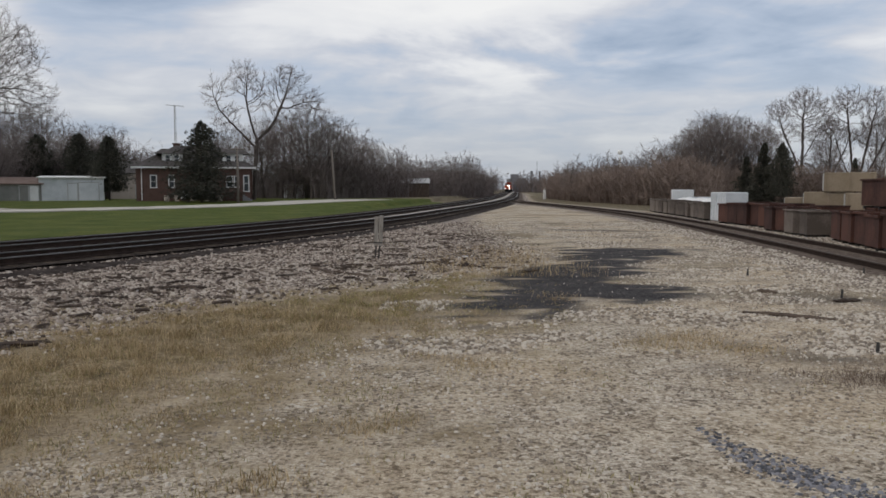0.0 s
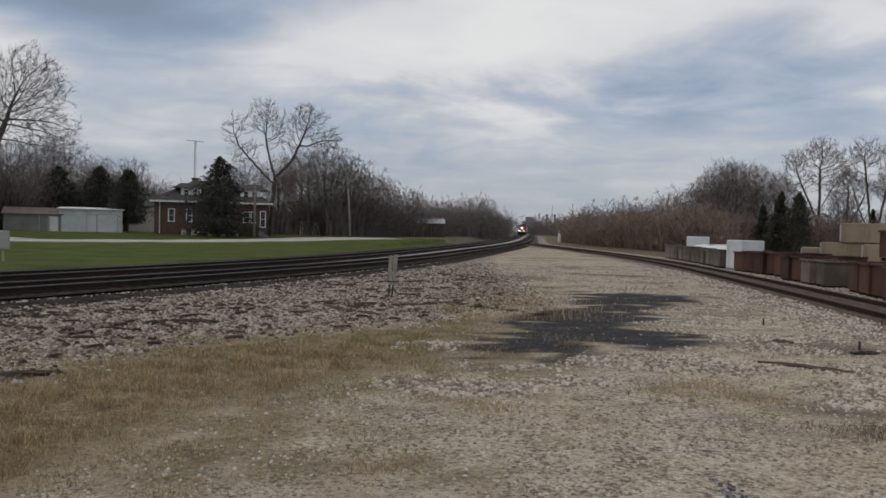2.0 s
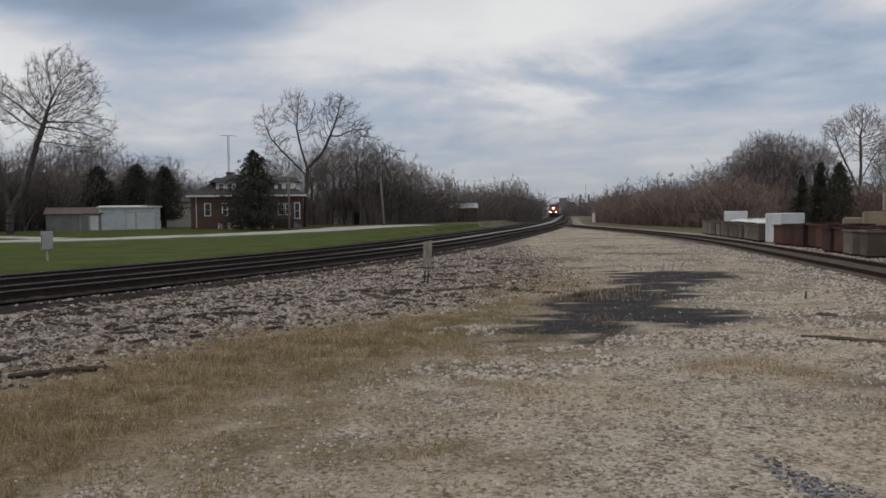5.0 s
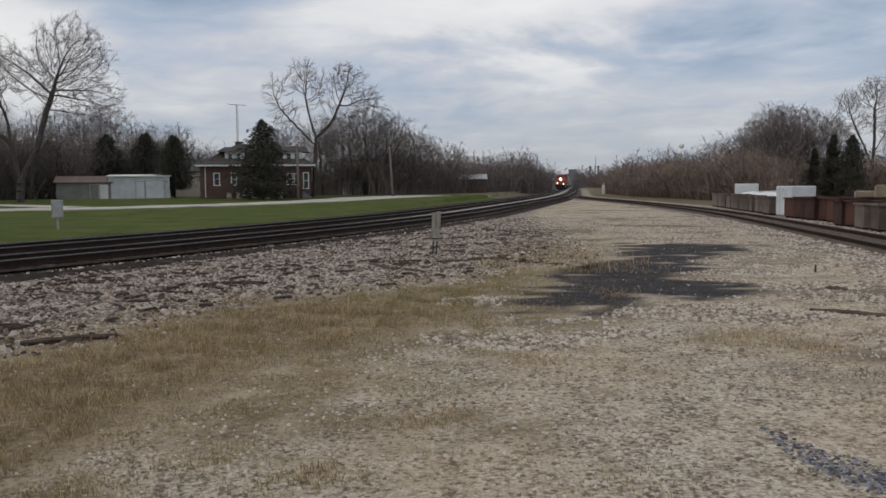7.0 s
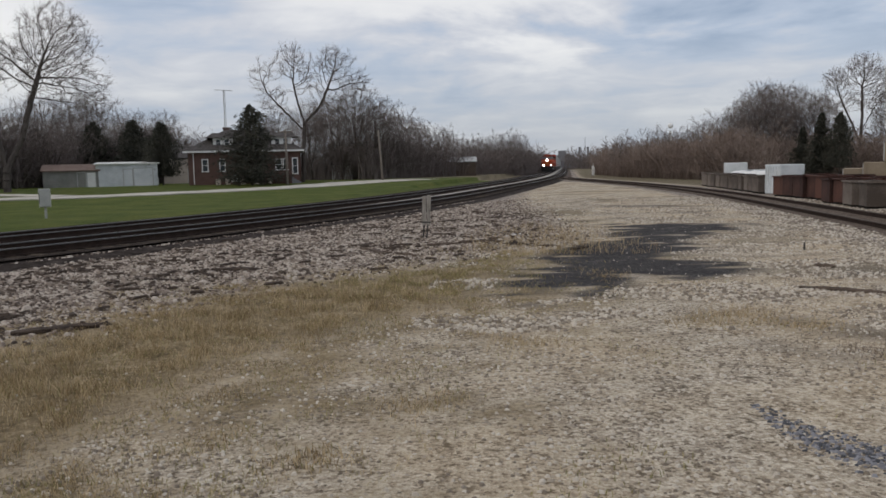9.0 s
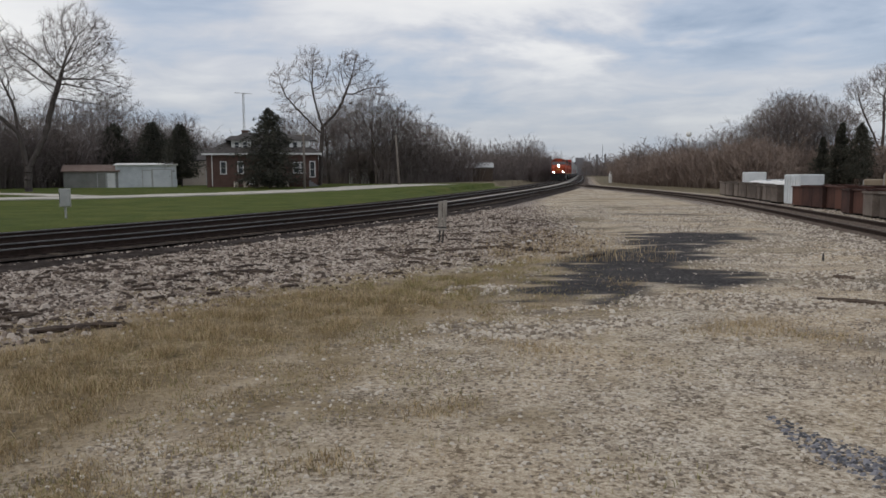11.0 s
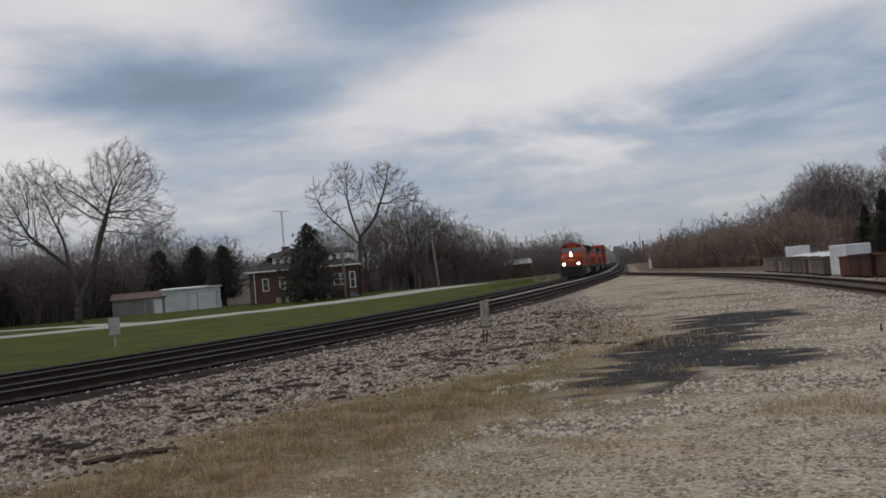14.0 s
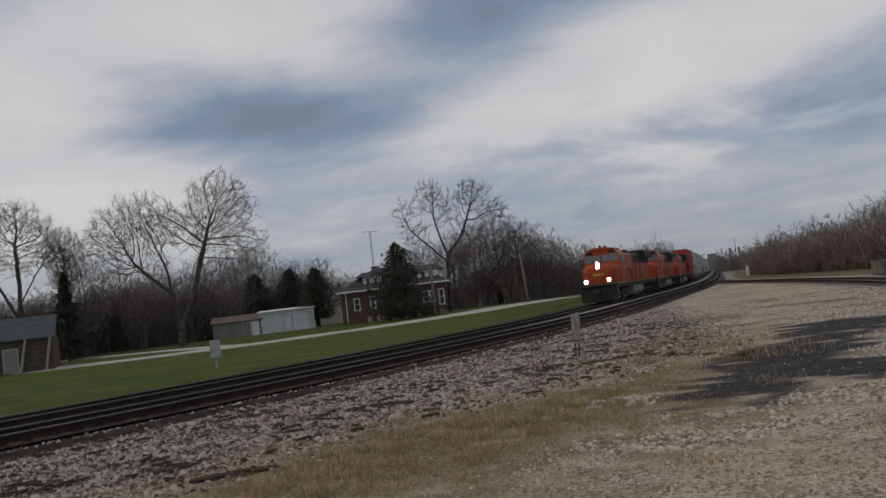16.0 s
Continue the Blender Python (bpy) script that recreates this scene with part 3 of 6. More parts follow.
build_track("main_track", beside(MAIN, FAR_TRACK), RAIL_Z, -40, 1100, 140, M_RAILTOP, "main line railway track on dark ballast", 1.5, 3.2, M_BED)
build_track("near_main_track", beside(MAIN, NEAR_TRACK), RAIL_Z, -40, 1100, 140, M_RAILTOP, "second main railway track beside the first, on dark ballast", 1.5, 1.5, M_BED)
line = track_line(MAIN, -40, 900, 2.0)
middle = [[(x + hy * u, y - hx * u, RAIL_Z + w + 0.02 * noise.noise((x + u * 3, y, 2))) for u, w in ((0.2, -0.5), (0.2, -0.175), (0.75, -0.13), (1.3, -0.175), (1.3, -0.5))] for x, y, hx, hy in line]
tagged(part("ballast_strip", Shape().loft(middle), M_GREYBED), "pale ballast strip between the two main tracks", "ballast", kind="structure")
build_track("side_track", SPUR, SPUR_Z, -40, 800, 100, M_RUSTTOP, "rusty side track past stacked bins", 1.2, 1.3, M_BROWNBED, 0.06)


# ---- stones, grass and litter on the ground ----
def scatter(count, region, seed):
    rng = random.Random(seed)
    x0, x1, y0, y1, test = region
    out = 0
    tries = 0
    while out < count and tries < count * 12:
        tries += 1
        # denser towards the near side
        y = y0 + (y1 - y0) * rng.random() ** 1.6
        x = rng.uniform(x0, x1)
        if abs(x) > 0.95 * y + 2 or rng.random() > test(x, y):
            continue
        out += 1
        yield x, y, rng


def stone(s, x, y, z, r, rng):
    """A chipped stone: a squashed, uneven octahedron with a cut top."""
    a = rng.uniform(0, 6.28)
    e, h = rng.uniform(0.6, 1.0), rng.uniform(0.4, 0.8) * r
    base, top = [], []
    for k in range(5):
        t = a + k * 1.2566 + rng.uniform(-0.3, 0.3)
        q = r * rng.uniform(0.75, 1.15)
        base.append((x + math.cos(t) * q, y + math.sin(t) * q * e, z - r * 0.1))
        top.append((x + math.cos(t) * q * 0.55, y + math.sin(t) * q * e * 0.55, z + h * rng.uniform(0.75, 1.1)))
    s.add(base + top, [(0, 1, 6, 5), (1, 2, 7, 6), (2, 3, 8, 7), (3, 4, 9, 8), (4, 0, 5, 9), (5, 6, 7, 8, 9)])


def build_stones():
    s = Shape()
    for x, y, rng in scatter(40000, (-17, 4, 7, 48, lambda x, y: smooth(1.6, -1.4, x - curve_x(FIELD, y)) * (1 if side_of_main(x, y) > 4.15 else 0)), 11):
        stone(s, x, y, height(x, y), rng.uniform(0.016, 0.05) * (1.8 if rng.random() < 0.05 else 1), rng)
    tagged(part("ballast_stones", s, M_STONE), "loose pale ballast stones beside the main track", "ballast", kind="stuff")
    s = Shape()
    for x, y, rng in scatter(22000, (-6, 9, 3.2, 24, lambda x, y: 0.25 + 0.75 * smooth(0.0, 0.4, noise.noise((x * 0.6, y * 0.6, 9)) + 0.2) if inside(CINDER, x, y) < 0 and inside(GRASS, x, y) < 0.2 else 0.04), 12):
        stone(s, x, y, height(x, y), rng.uniform(0.008, 0.026), rng)
    for x, y, rng in scatter(16000, (-1, 13, 9, 46, lambda x, y: smooth(0.05, 0.4, noise.noise((x * 0.45, y * 0.9, 51)) + 0.15) if inside(CINDER, x, y) < -0.1 and x > curve_x(FIELD, y) and side_of_spur(x, y) < -1.5 else 0), 52):
        stone(s, x, y, height(x, y), rng.uniform(0.018, 0.05), rng)
    tagged(part("gravel_stones", s, M_PEBBLE), "small pale limestone gravel on the lot", "gravel", kind="stuff")
    s = Shape()
    for x, y, rng in scatter(8000, (5, 17, 8, 44, lambda x, y: smooth(-3.6, -1.8, side_of_spur(x, y)) * smooth(3.2, 2.2, side_of_spur(x, y)) * (0 if abs(side_of_spur(x, y)) < 1.45 else 1)), 13):
        stone(s, x, y, height(x, y) if abs(side_of_spur(x, y)) > 2.0 else SPUR_Z - 0.125, rng.uniform(0.02, 0.055), rng)
    tagged(part("side_ballast_stones", s, M_PEBBLE), "grey ballast stones along the side track", "ballast", kind="stuff")
    s = Shape()
    for x, y, rng in scatter(2000, (1.6, 4.4, 3.6, 6.4, lambda x, y: smooth(0.4, 0.0, abs((x - 2.2) + 0.62 * (y - 5.4)) ) * (1 if 2.0 < x < 4.4 else 0)), 14):
        stone(s, x, y, height(x, y), rng.uniform(0.008, 0.026), rng)
    tagged(part("dark_stones", s, M_SHALE), "patch of dark blue-grey crushed stone", "gravel", kind="stuff")


build_stones()


def blade(s, x, y, z, h, w, rng, lean=0.35):
    a, b = rng.uniform(0, 6.28), rng.uniform(0, 6.28)
    dx, dy = math.cos(a) * w / 2, math.sin(a) * w / 2
    lx, ly = math.cos(b) * h * lean * rng.random(), math.sin(b) * h * lean * rng.random()
    s.add([(x - dx, y - dy, z - 0.01), (x + dx, y + dy, z - 0.01), (x + lx * 0.4 + dx * 0.7, y + ly * 0.4 + dy * 0.7, z + h * 0.6), (x + lx * 0.4 - dx * 0.7, y + ly * 0.4 - dy * 0.7, z + h * 0.6), (x + lx, y + ly, z + h)], [(0, 1, 2, 3), (3, 2, 4)])


def build_grass():
    dry, green = Shape(), Shape()
    def keep(x, y):
        d = inside(GRASS, x, y) + 1.3 * noise.noise((x * 1.3, y * 1.3, 2))
        return smooth(-1.5, 1.4, d) * (0.10 + 0.90 * smooth(-0.1, 0.3, noise.noise((x * 2.2, y * 2.2, 4))))
    for x, y, rng in scatter(46000, (-10, 2.4, 3.5, 20, keep), 21):
        g = smooth(9.5, 12.5, y + 0.6 * x) * 0.6 + 0.1
        tall = 0.5 + 0.8 * smooth(0.0, 1.4, inside(GRASS, x, y))
        if rng.random() < g:
            blade(green, x, y, height(x, y), rng.uniform(0.025, 0.085) * tall, 0.006, rng, 1.3)
        else:
            blade(dry, x, y, height(x, y), rng.uniform(0.03, 0.12) * tall, 0.0055, rng, 1.3)
    for x, y, rng in scatter(20000, (-6, 2, 3.4, 13, lambda x, y: smooth(-3.0, -0.4, inside(GRASS, x, y)) * smooth(-0.12, 0.25, noise.noise((x * 1.7, y * 1.7, 37)))), 25):
        blade(green if rng.random() < 0.5 else dry, x, y, height(x, y), rng.uniform(0.012, 0.05), 0.006, rng, 1.6)
    for x, y, rng in scatter(2500, (-3, 4, 3.6, 30, lambda x, y: smooth(0.1, 0.4, noise.noise((x * 0.9, y * 0.9, 14))) * 0.8 if inside(CINDER, x, y) < 0 else 0), 22):
        blade(green, x, y, height(x, y), rng.uniform(0.015, 0.05), 0.008, rng, 0.9)
    for x, y, rng in scatter(2600, (-1, 4, 17, 27, lambda x, y: smooth(3.2, 0.5, math.hypot(x - 1.4, (y - 21) / 2.2))), 24):
        blade(dry, x, y, height(x, y), rng.uniform(0.05, 0.16), 0.01, rng, 0.6)
    rng = random.Random(62)
    for cx, cy, rx, ry, n in ((3.1, 9.9, 0.55, 0.55, 700), (3.6, 9.3, 0.4, 0.3, 300), (2.4, 9.4, 0.4, 0.5, 220), (2.0, 13.6, 0.3, 0.5, 200), (-0.6, 6.2, 0.35, 0.3, 260), (0.3, 8.4, 0.4, 0.4, 260), (-1.2, 5.0, 0.3, 0.2, 220)):
        for _ in range(n):
            x, y = cx + rng.gauss(0, rx * 0.6), cy + rng.gauss(0, ry * 0.6)
            blade(dry, x, y, height(x, y), rng.uniform(0.02, 0.07), 0.008, rng, 1.2)
    tagged(part("dry_grass", dry, M_DRYBLADE), "strip of tall straw-brown dry grass", "grass", kind="stuff")
    tagged(part("green_grass", green, M_GREENBLADE), "short yellow-green grass tufts", "grass", kind="stuff")
    weed = Shape()
    for x, y, rng in scatter(1500, (2.5, 10, 5.5, 30, lambda x, y: max(smooth(-0.8, 0.4, inside(q, x, y) + 0.8 * noise.noise((x * 1.5, y * 1.5, 27))) for q in STAINS)), 23):
        blade(weed, x, y, height(x, y), rng.uniform(0.01, 0.06) if x < 5 or y > 9 or rng.random() < 0.7 else rng.uniform(0.1, 0.32), 0.007, rng, 0.9)
    rng = random.Random(61)
    for cx, cy, rx, ry, n, lo, hi in ((4.3, 7.75, 0.5, 0.35, 700, 0.03, 0.14), (4.6, 7.6, 0.6, 0.45, 40, 0.18, 0.36), (3.7, 8.0, 0.3, 0.25, 120, 0.02, 0.1), (5.4, 8.6, 0.8, 0.5, 160, 0.03, 0.14), (6.6, 10.2, 1.2, 0.6, 200, 0.02, 0.1)):
        for _ in range(n):
            x, y = cx + rng.gauss(0, rx * 0.55), cy + rng.gauss(0, ry * 0.55)
            blade(weed, x, y, height(x, y), rng.uniform(lo, hi), 0.004, rng, 1.1)
    tagged(part("dead_weeds", weed, M_WEED), "patches of dead brown weeds on gravel", "weeds", kind="stuff")


build_grass()


# ---- trees ----
def crown_tree(label, lobes, trunk, seed=1, points=900, reach=0.55, step=0.4, trunk_r=0.35, tip=0.012, twigs=4, twig_len=0.9, droop=0.0, name="bare_tree", group="bare trees"):
    """A bare tree whose limbs seek points spread through the lobes of its crown.
    lobes: (x, y, z, rx, ry, rz, weight); trunk: the stems, each a list of (x, y, z)."""
    rng = np.random.default_rng(seed)
    w = np.array([q[6] * (q[3] * q[4] * q[5]) ** 0.75 for q in lobes])
    pick = rng.choice(len(lobes), points, p=w / w.sum())
    d = rng.normal(size=(points, 3))
    d /= np.linalg.norm(d, axis=1)[:, None]
    u = rng.random(points) ** 0.42
    L = np.array([q[:6] for q in lobes])[pick]
    goal = L[:, :3] + d * L[:, 3:6] * u[:, None] * (1 + 0.12 * rng.normal(size=points))[:, None]
    goal = goal[goal[:, 2] > 1.2]
    nodes, up = [], []
    for stem in trunk:
        a = None
        for p, q in zip(stem, stem[1:]):
            p, q = np.array(p, float), np.array(q, float)
            n = max(1, int(np.linalg.norm(q - p) / step))
            for k in range(n + 1):
                if k == 0 and a is not None:
                    continue
                c = p + (q - p) * k / n
                if a is None and nodes:          # a later stem springs from the nearest point
                    a = int(np.argmin([np.linalg.norm(c - m) for m in nodes]))
                    if np.linalg.norm(nodes[a] - c) < 0.3:
                        continue
                    if c[2] < 0.1:
                        a = -1
                nodes.append(c + rng.normal(size=3) * 0.03)
                up.append(-1 if a is None else a)
                a = len(nodes) - 1
    best = np.full(len(goal), 1e9)
    near = np.zeros(len(goal), int)
    alive = np.ones(len(goal), bool)
    done = 0
    born = {}
    for _ in range(160):
        for i in range(done, len(nodes)):
            dd = np.linalg.norm(goal - nodes[i], axis=1)
            m = dd < best
            best[m], near[m] = dd[m], i
        done = len(nodes)
        alive &= best > reach
        idx = np.nonzero(alive)[0]
        if len(idx) == 0 or len(nodes) > 9000:
            break
        pull = {}
        for g in idx:
            v = goal[g] - nodes[near[g]]
            pull.setdefault(near[g], []).append(v / np.linalg.norm(v))
        grown = 0
        for i, vs in pull.items():
            born[i] = born.get(i, 0) + 1
            if born[i] > 3:                  # a node that can reach no nearer gives up its points
                alive[near == i] = False
                continue
            v = np.sum(vs, axis=0)
            if up[i] >= 0:
                back = nodes[i] - nodes[up[i]]
                v = v / (np.linalg.norm(v) + 1e-6) + 0.55 * back / (np.linalg.norm(back) + 1e-6)
            v = v + rng.normal(size=3) * 0.15 + np.array((0, 0, 0.06 - droop))
            v /= np.linalg.norm(v) + 1e-6
            nodes.append(nodes[i] + v * step)
            up.append(int(i))
            grown += 1
        if not grown:
            break
    n = len(nodes)
    kids = [[] for _ in range(n)]
    for i, a in enumerate(up):
        if a >= 0:
            kids[a].append(i)
    load = np.ones(n)
    for i in range(n - 1, -1, -1):
        if kids[i]:
            load[i] = max(1.0, sum(load[k] for k in kids[i]))
    rad = tip * load ** 0.5
    rad *= np.where(rad > 0.12, trunk_r / max(rad.max(), 1e-6), 1.0) if rad.max() > trunk_r else 1.0
    root = thing(name, Matrix.Identity(4), label, "tree", group)
    bole, crown = Shape(), Shape()
    top_of_bole = min(q[2] - q[5] for q in lobes)
    for i, a in enumerate(up):
        if a < 0:
            continue
        s = bole if (nodes[i][2] < top_of_bole and rad[i] > 0.1) else crown
        crown.cur = 0 if rad[i] > 0.03 else 1
        ra = min(rad[a], rad[i] * 1.25)
        if a == 0 or up[a] < 0:
            ra *= 1.5
        s.tube([nodes[a], nodes[i]], [ra, rad[i]], 7 if rad[i] > 0.12 else (4 if rad[i] > 0.035 else 3), False)
    crown.cur = 1
    for i in range(n):
        if up[i] < 0 or load[i] > 3 or nodes[i][2] < 1.5:
            continue
        way = np.array(nodes[i]) - nodes[up[i]]
        way /= np.linalg.norm(way) + 1e-6
        for k in range(twigs):
            v = way * 1.0 + rng.normal(size=3) * 0.45 + np.array((0, 0, 0.15 - droop))
            v /= np.linalg.norm(v)
            ln = twig_len * rng.uniform(0.5, 1.2)
            bend = nodes[i] + v * ln * 0.5
            end = bend + (v + rng.normal(size=3) * 0.3 + np.array((0, 0, 0.12 - droop))) * ln * 0.5
            crown.tube([nodes[i], bend, end], [tip * 0.8, tip * 0.65, tip * 0.3], 3, False)
    part("trunk", bole if bole.f else Shape().tube([nodes[0], nodes[1]], [rad[0], rad[1]], 7), M_BARK, root, smooth=True)
    part("crown", crown, [M_BARK, M_TWIG], root, "bare branches and fine twigs")
    return root


def conifer(label, h=8.0, width=3.2, seed=1, tiers=26, round_top=False, power=0.85):
    rng = random.Random(seed)
    root = thing("conifer", Matrix.Identity(4), label, "conifer", "conifers")
    part("trunk", Shape().tube([(0, 0, -0.1), (0.03, 0, h * 0.5), (0, 0, h * 0.97)], [h * 0.02, h * 0.013, 0.02], 6), M_BARK, root)
    s = Shape()
    for t in range(tiers):
        u = t / (tiers - 1)
        z = h * ((0.2 + 0.8 * u) if round_top else (0.08 + 0.92 * u))
        r = width / 2 * (math.sin(math.pi * min(1, 0.22 + 0.76 * u)) ** 0.7 if round_top else (1 - u) ** power) * rng.uniform(0.62, 1.2) * (0.7 + 0.3 * smooth(0, 0.12, u)) + 0.12
        n = int(14 + 22 * (1 - u)) if not round_top else 30
        for k in range(n):
            a = 6.283 * (k + rng.random() * 0.8) / n
            lob = 1 + 1.0 * noise.noise((math.cos(a) * 1.6 + seed, math.sin(a) * 1.6, z * 0.75))
            rr = r * lob * rng.uniform(0.7, 1.2)
            ca, sa = math.cos(a), math.sin(a)
            if rng.random() < 0.3:
                continue
            for j in range(16):
                w = rng.random() ** 0.6
                c = Vector((ca * rr * w, sa * rr * w, z - rr * 0.22 * w + rng.gauss(0, 0.16)))
                q = rng.uniform(0.10, 0.26) * (0.7 + h / 16)
                b = a + rng.uniform(-1.3, 1.3)
                tip = c + Vector((math.cos(b) * q, math.sin(b) * q, rng.uniform(-0.12, 0.2) * q * 2))
                side = Vector((-math.sin(b), math.cos(b), rng.uniform(-0.6, 0.6))) * q * 0.28
                s.add([c - side, c + side, tip], [(0, 1, 2)])
                s.add([c, c + Vector((0, 0, q * 0.5)), tip], [(0, 1, 2)])
    part("crown", s, M_NEEDLE, root, "dense dark green needles")
    return root


def place(ob, x, y, scale=1.0, turn=0.0, copy=True, wide=1.0, label=""):
    m = Matrix.Translation((x, y, height(x, y) - 0.05)) @ Matrix.Rotation(turn, 4, "Z") @ Matrix.Diagonal((scale * wide, scale * wide, scale, 1))
    if copy:
        o = copy_thing(ob, m)
    else:
        o = ob
        ob.matrix_basis = m
    if label:
        o["label"] = label
    return o


def thicket(name, label, spots, hmin, hmax, seed, stems, mat, twig=0.02, fans=9):
    """Brush that nobody could count: many leaning stems with fans of twigs."""
    rng = random.Random(seed)
    s = Shape()
    for _ in range(stems):
        x0, y0, x1, y1, depth = rng.choice(spots)
        t = rng.random()
        x, y = x0 + (x1 - x0) * t + rng.uniform(0, depth) * 0.3, y0 + (y1 - y0) * t + rng.uniform(0, depth)
        h = rng.uniform(hmin, hmax) * (0.75 + 0.35 * noise.noise((x * 0.12, y * 0.12, seed)))
        z = height(x, y) - 0.1
        lean = Vector((rng.gauss(0, 0.2), rng.gauss(0, 0.2), 1))
        a, b, c = Vector((x, y, z)), Vector((x, y, z)) + lean * h * 0.5, Vector((x, y, z)) + Vector((lean.x * 1.5, lean.y * 1.5, 1)) * h
        s.tube([a, b, c], [twig * 2, twig * 1.3, twig * 0.5], 3, False)
        for k in range(fans):
            u = rng.uniform(0.15, 0.95)
            p = a.lerp(b, u * 2) if u < 0.5 else b.lerp(c, u * 2 - 1)
            d = Vector((rng.gauss(0, 0.75), rng.gauss(0, 0.75), rng.uniform(0.3, 1.2))).normalized() * h * rng.uniform(0.12, 0.32)
            s.tube([p, p + d], [twig, twig * 0.4], 3, False)
            for e in range(2):
                p2 = p + d * rng.uniform(0.3, 0.8)
                d2 = (d.normalized() + Vector((rng.gauss(0, 0.6), rng.gauss(0, 0.6), rng.gauss(0.2, 0.4)))).normalized() * d.length * 0.6
                s.tube([p2, p2 + d2], [twig * 0.7, twig * 0.3], 3, False)
    return tagged(part(name, s, mat), label, "brush", kind="stuff")


def build_trees():
    # the wide old tree beside the lane, two great stems
    x, y = polar(-32.2, 92)
    old = crown_tree("large bare shade tree with two great stems on the lawn",
                     [(5.2, 0, 15.0, 3.9, 3.9, 4.1, 1.2), (-3.2, 0, 13.4, 4.9, 4.4, 3.4, 1.1), (-7.2, 0.5, 12.0, 2.6, 2.6, 2.2, 0.9), (7.6, 0, 10.6, 2.7, 2.7, 2.4, 0.9), (-5.6, -1, 9.4, 2.6, 3.0, 1.8, 0.6), (1.2, 2.5, 13.5, 3.0, 3.0, 2.6, 0.5), (4.0, -2.5, 11.5, 2.8, 2.5, 2.4, 0.5)],
                     [[(0, 0, -0.3), (0.1, 0, 2.4), (-0.6, 0, 6.0), (-0.9, 0.2, 8.8)], [(0.1, 0, 2.4), (1.7, -0.1, 5.5), (2.7, 0, 9.2), (3.6, 0, 12.0)], [(-0.6, 0, 6.0), (-3.2, 0.2, 8.6)]],
                     8, 3600, 0.42, 0.36, 0.55, 0.0125, 4, 0.85)
    place(old, x, y, 1.0, radians(32), False)
    # the gnarled tree behind the brick house
    x, y = polar(-13.4, 108)
    gnarled = crown_tree("tall bare tree with gnarled forked limbs beside the house",
                         [(-0.8, 0, 15.6, 2.4, 2.2, 2.5, 1.0), (4.6, 0, 15.3, 2.5, 2.4, 2.7, 1.0), (-4.9, 0, 14.0, 1.6, 1.6, 1.9, 0.8), (7.4, 0.3, 12.9, 2.2, 2.2, 1.8, 0.8), (-3.6, 0.4, 11.0, 2.4, 2.2, 1.7, 0.6), (3.4, 0, 10.6, 2.4, 2.4, 1.7, 0.5), (1.4, 0, 13.2, 2.0, 2.4, 1.8, 0.4)],
                         [[(0, 0, -0.3), (0.2, 0, 4.2), (0.5, 0, 7.8), (-0.3, 0, 10.4), (-0.8, 0, 13.2)], [(0.5, 0, 7.8), (2.6, 0, 10.0), (3.8, 0, 12.6)], [(0.2, 0, 7.0), (-2.6, 0.1, 10.0), (-4.2, 0, 11.8), (-4.7, 0, 13.0)]],
                         23, 1150, 0.45, 0.38, 0.55, 0.016, 4, 0.8)
    place(gnarled, x, y, 1.0, radians(13.7), False)
    dense = crown_tree("bare rounded tree with dense grey twigs", [(0, 0, 9.2, 3.4, 3.4, 4.4, 1.0), (-2.4, 0.5, 8.0, 2.4, 2.4, 2.8, 0.8), (2.4, -0.5, 7.6, 2.6, 2.4, 3.0, 0.8), (0.3, 0, 5.0, 3.2, 3.2, 2.4, 0.6)],
                       [[(0, 0, -0.3), (0.1, 0, 2.0), (-0.3, 0.1, 5.4)], [(0.1, 0, 2.0), (1.2, -0.2, 4.6)]], 5, 2200, 0.42, 0.36, 0.28, 0.0125, 4, 0.9)
    x, y = polar(-9.4, 118)
    place(dense, x, y, 1.0, 0.4, False)
    tall = crown_tree("tall narrow bare tree with grey twigs", [(0.2, 0, 13.2, 2.2, 2.2, 2.2, 1.0), (2.3, 0, 11.4, 1.5, 1.8, 2.6, 0.9), (-2.8, 0, 12.2, 1.7, 1.7, 1.7, 1.0), (-2.0, 0.5, 9.4, 1.6, 1.7, 1.6, 0.5), (0.6, 0, 9.8, 1.8, 2.0, 1.8, 0.4)],
                      [[(0, 0, -0.3), (0.1, 0, 4.0), (0.2, 0, 8.0), (0.1, 0, 11.4)], [(0.1, 0, 4.0), (-1.2, 0.1, 7.2), (-2.4, 0, 10.0)], [(0.15, 0, 5.6), (1.6, 0, 8.6)]],
                      31, 1900, 0.36, 0.32, 0.3, 0.012, 4, 0.7)
    x, y = polar(24.2, 118)
    place(tall, x, y, 1.0, radians(-24), False)
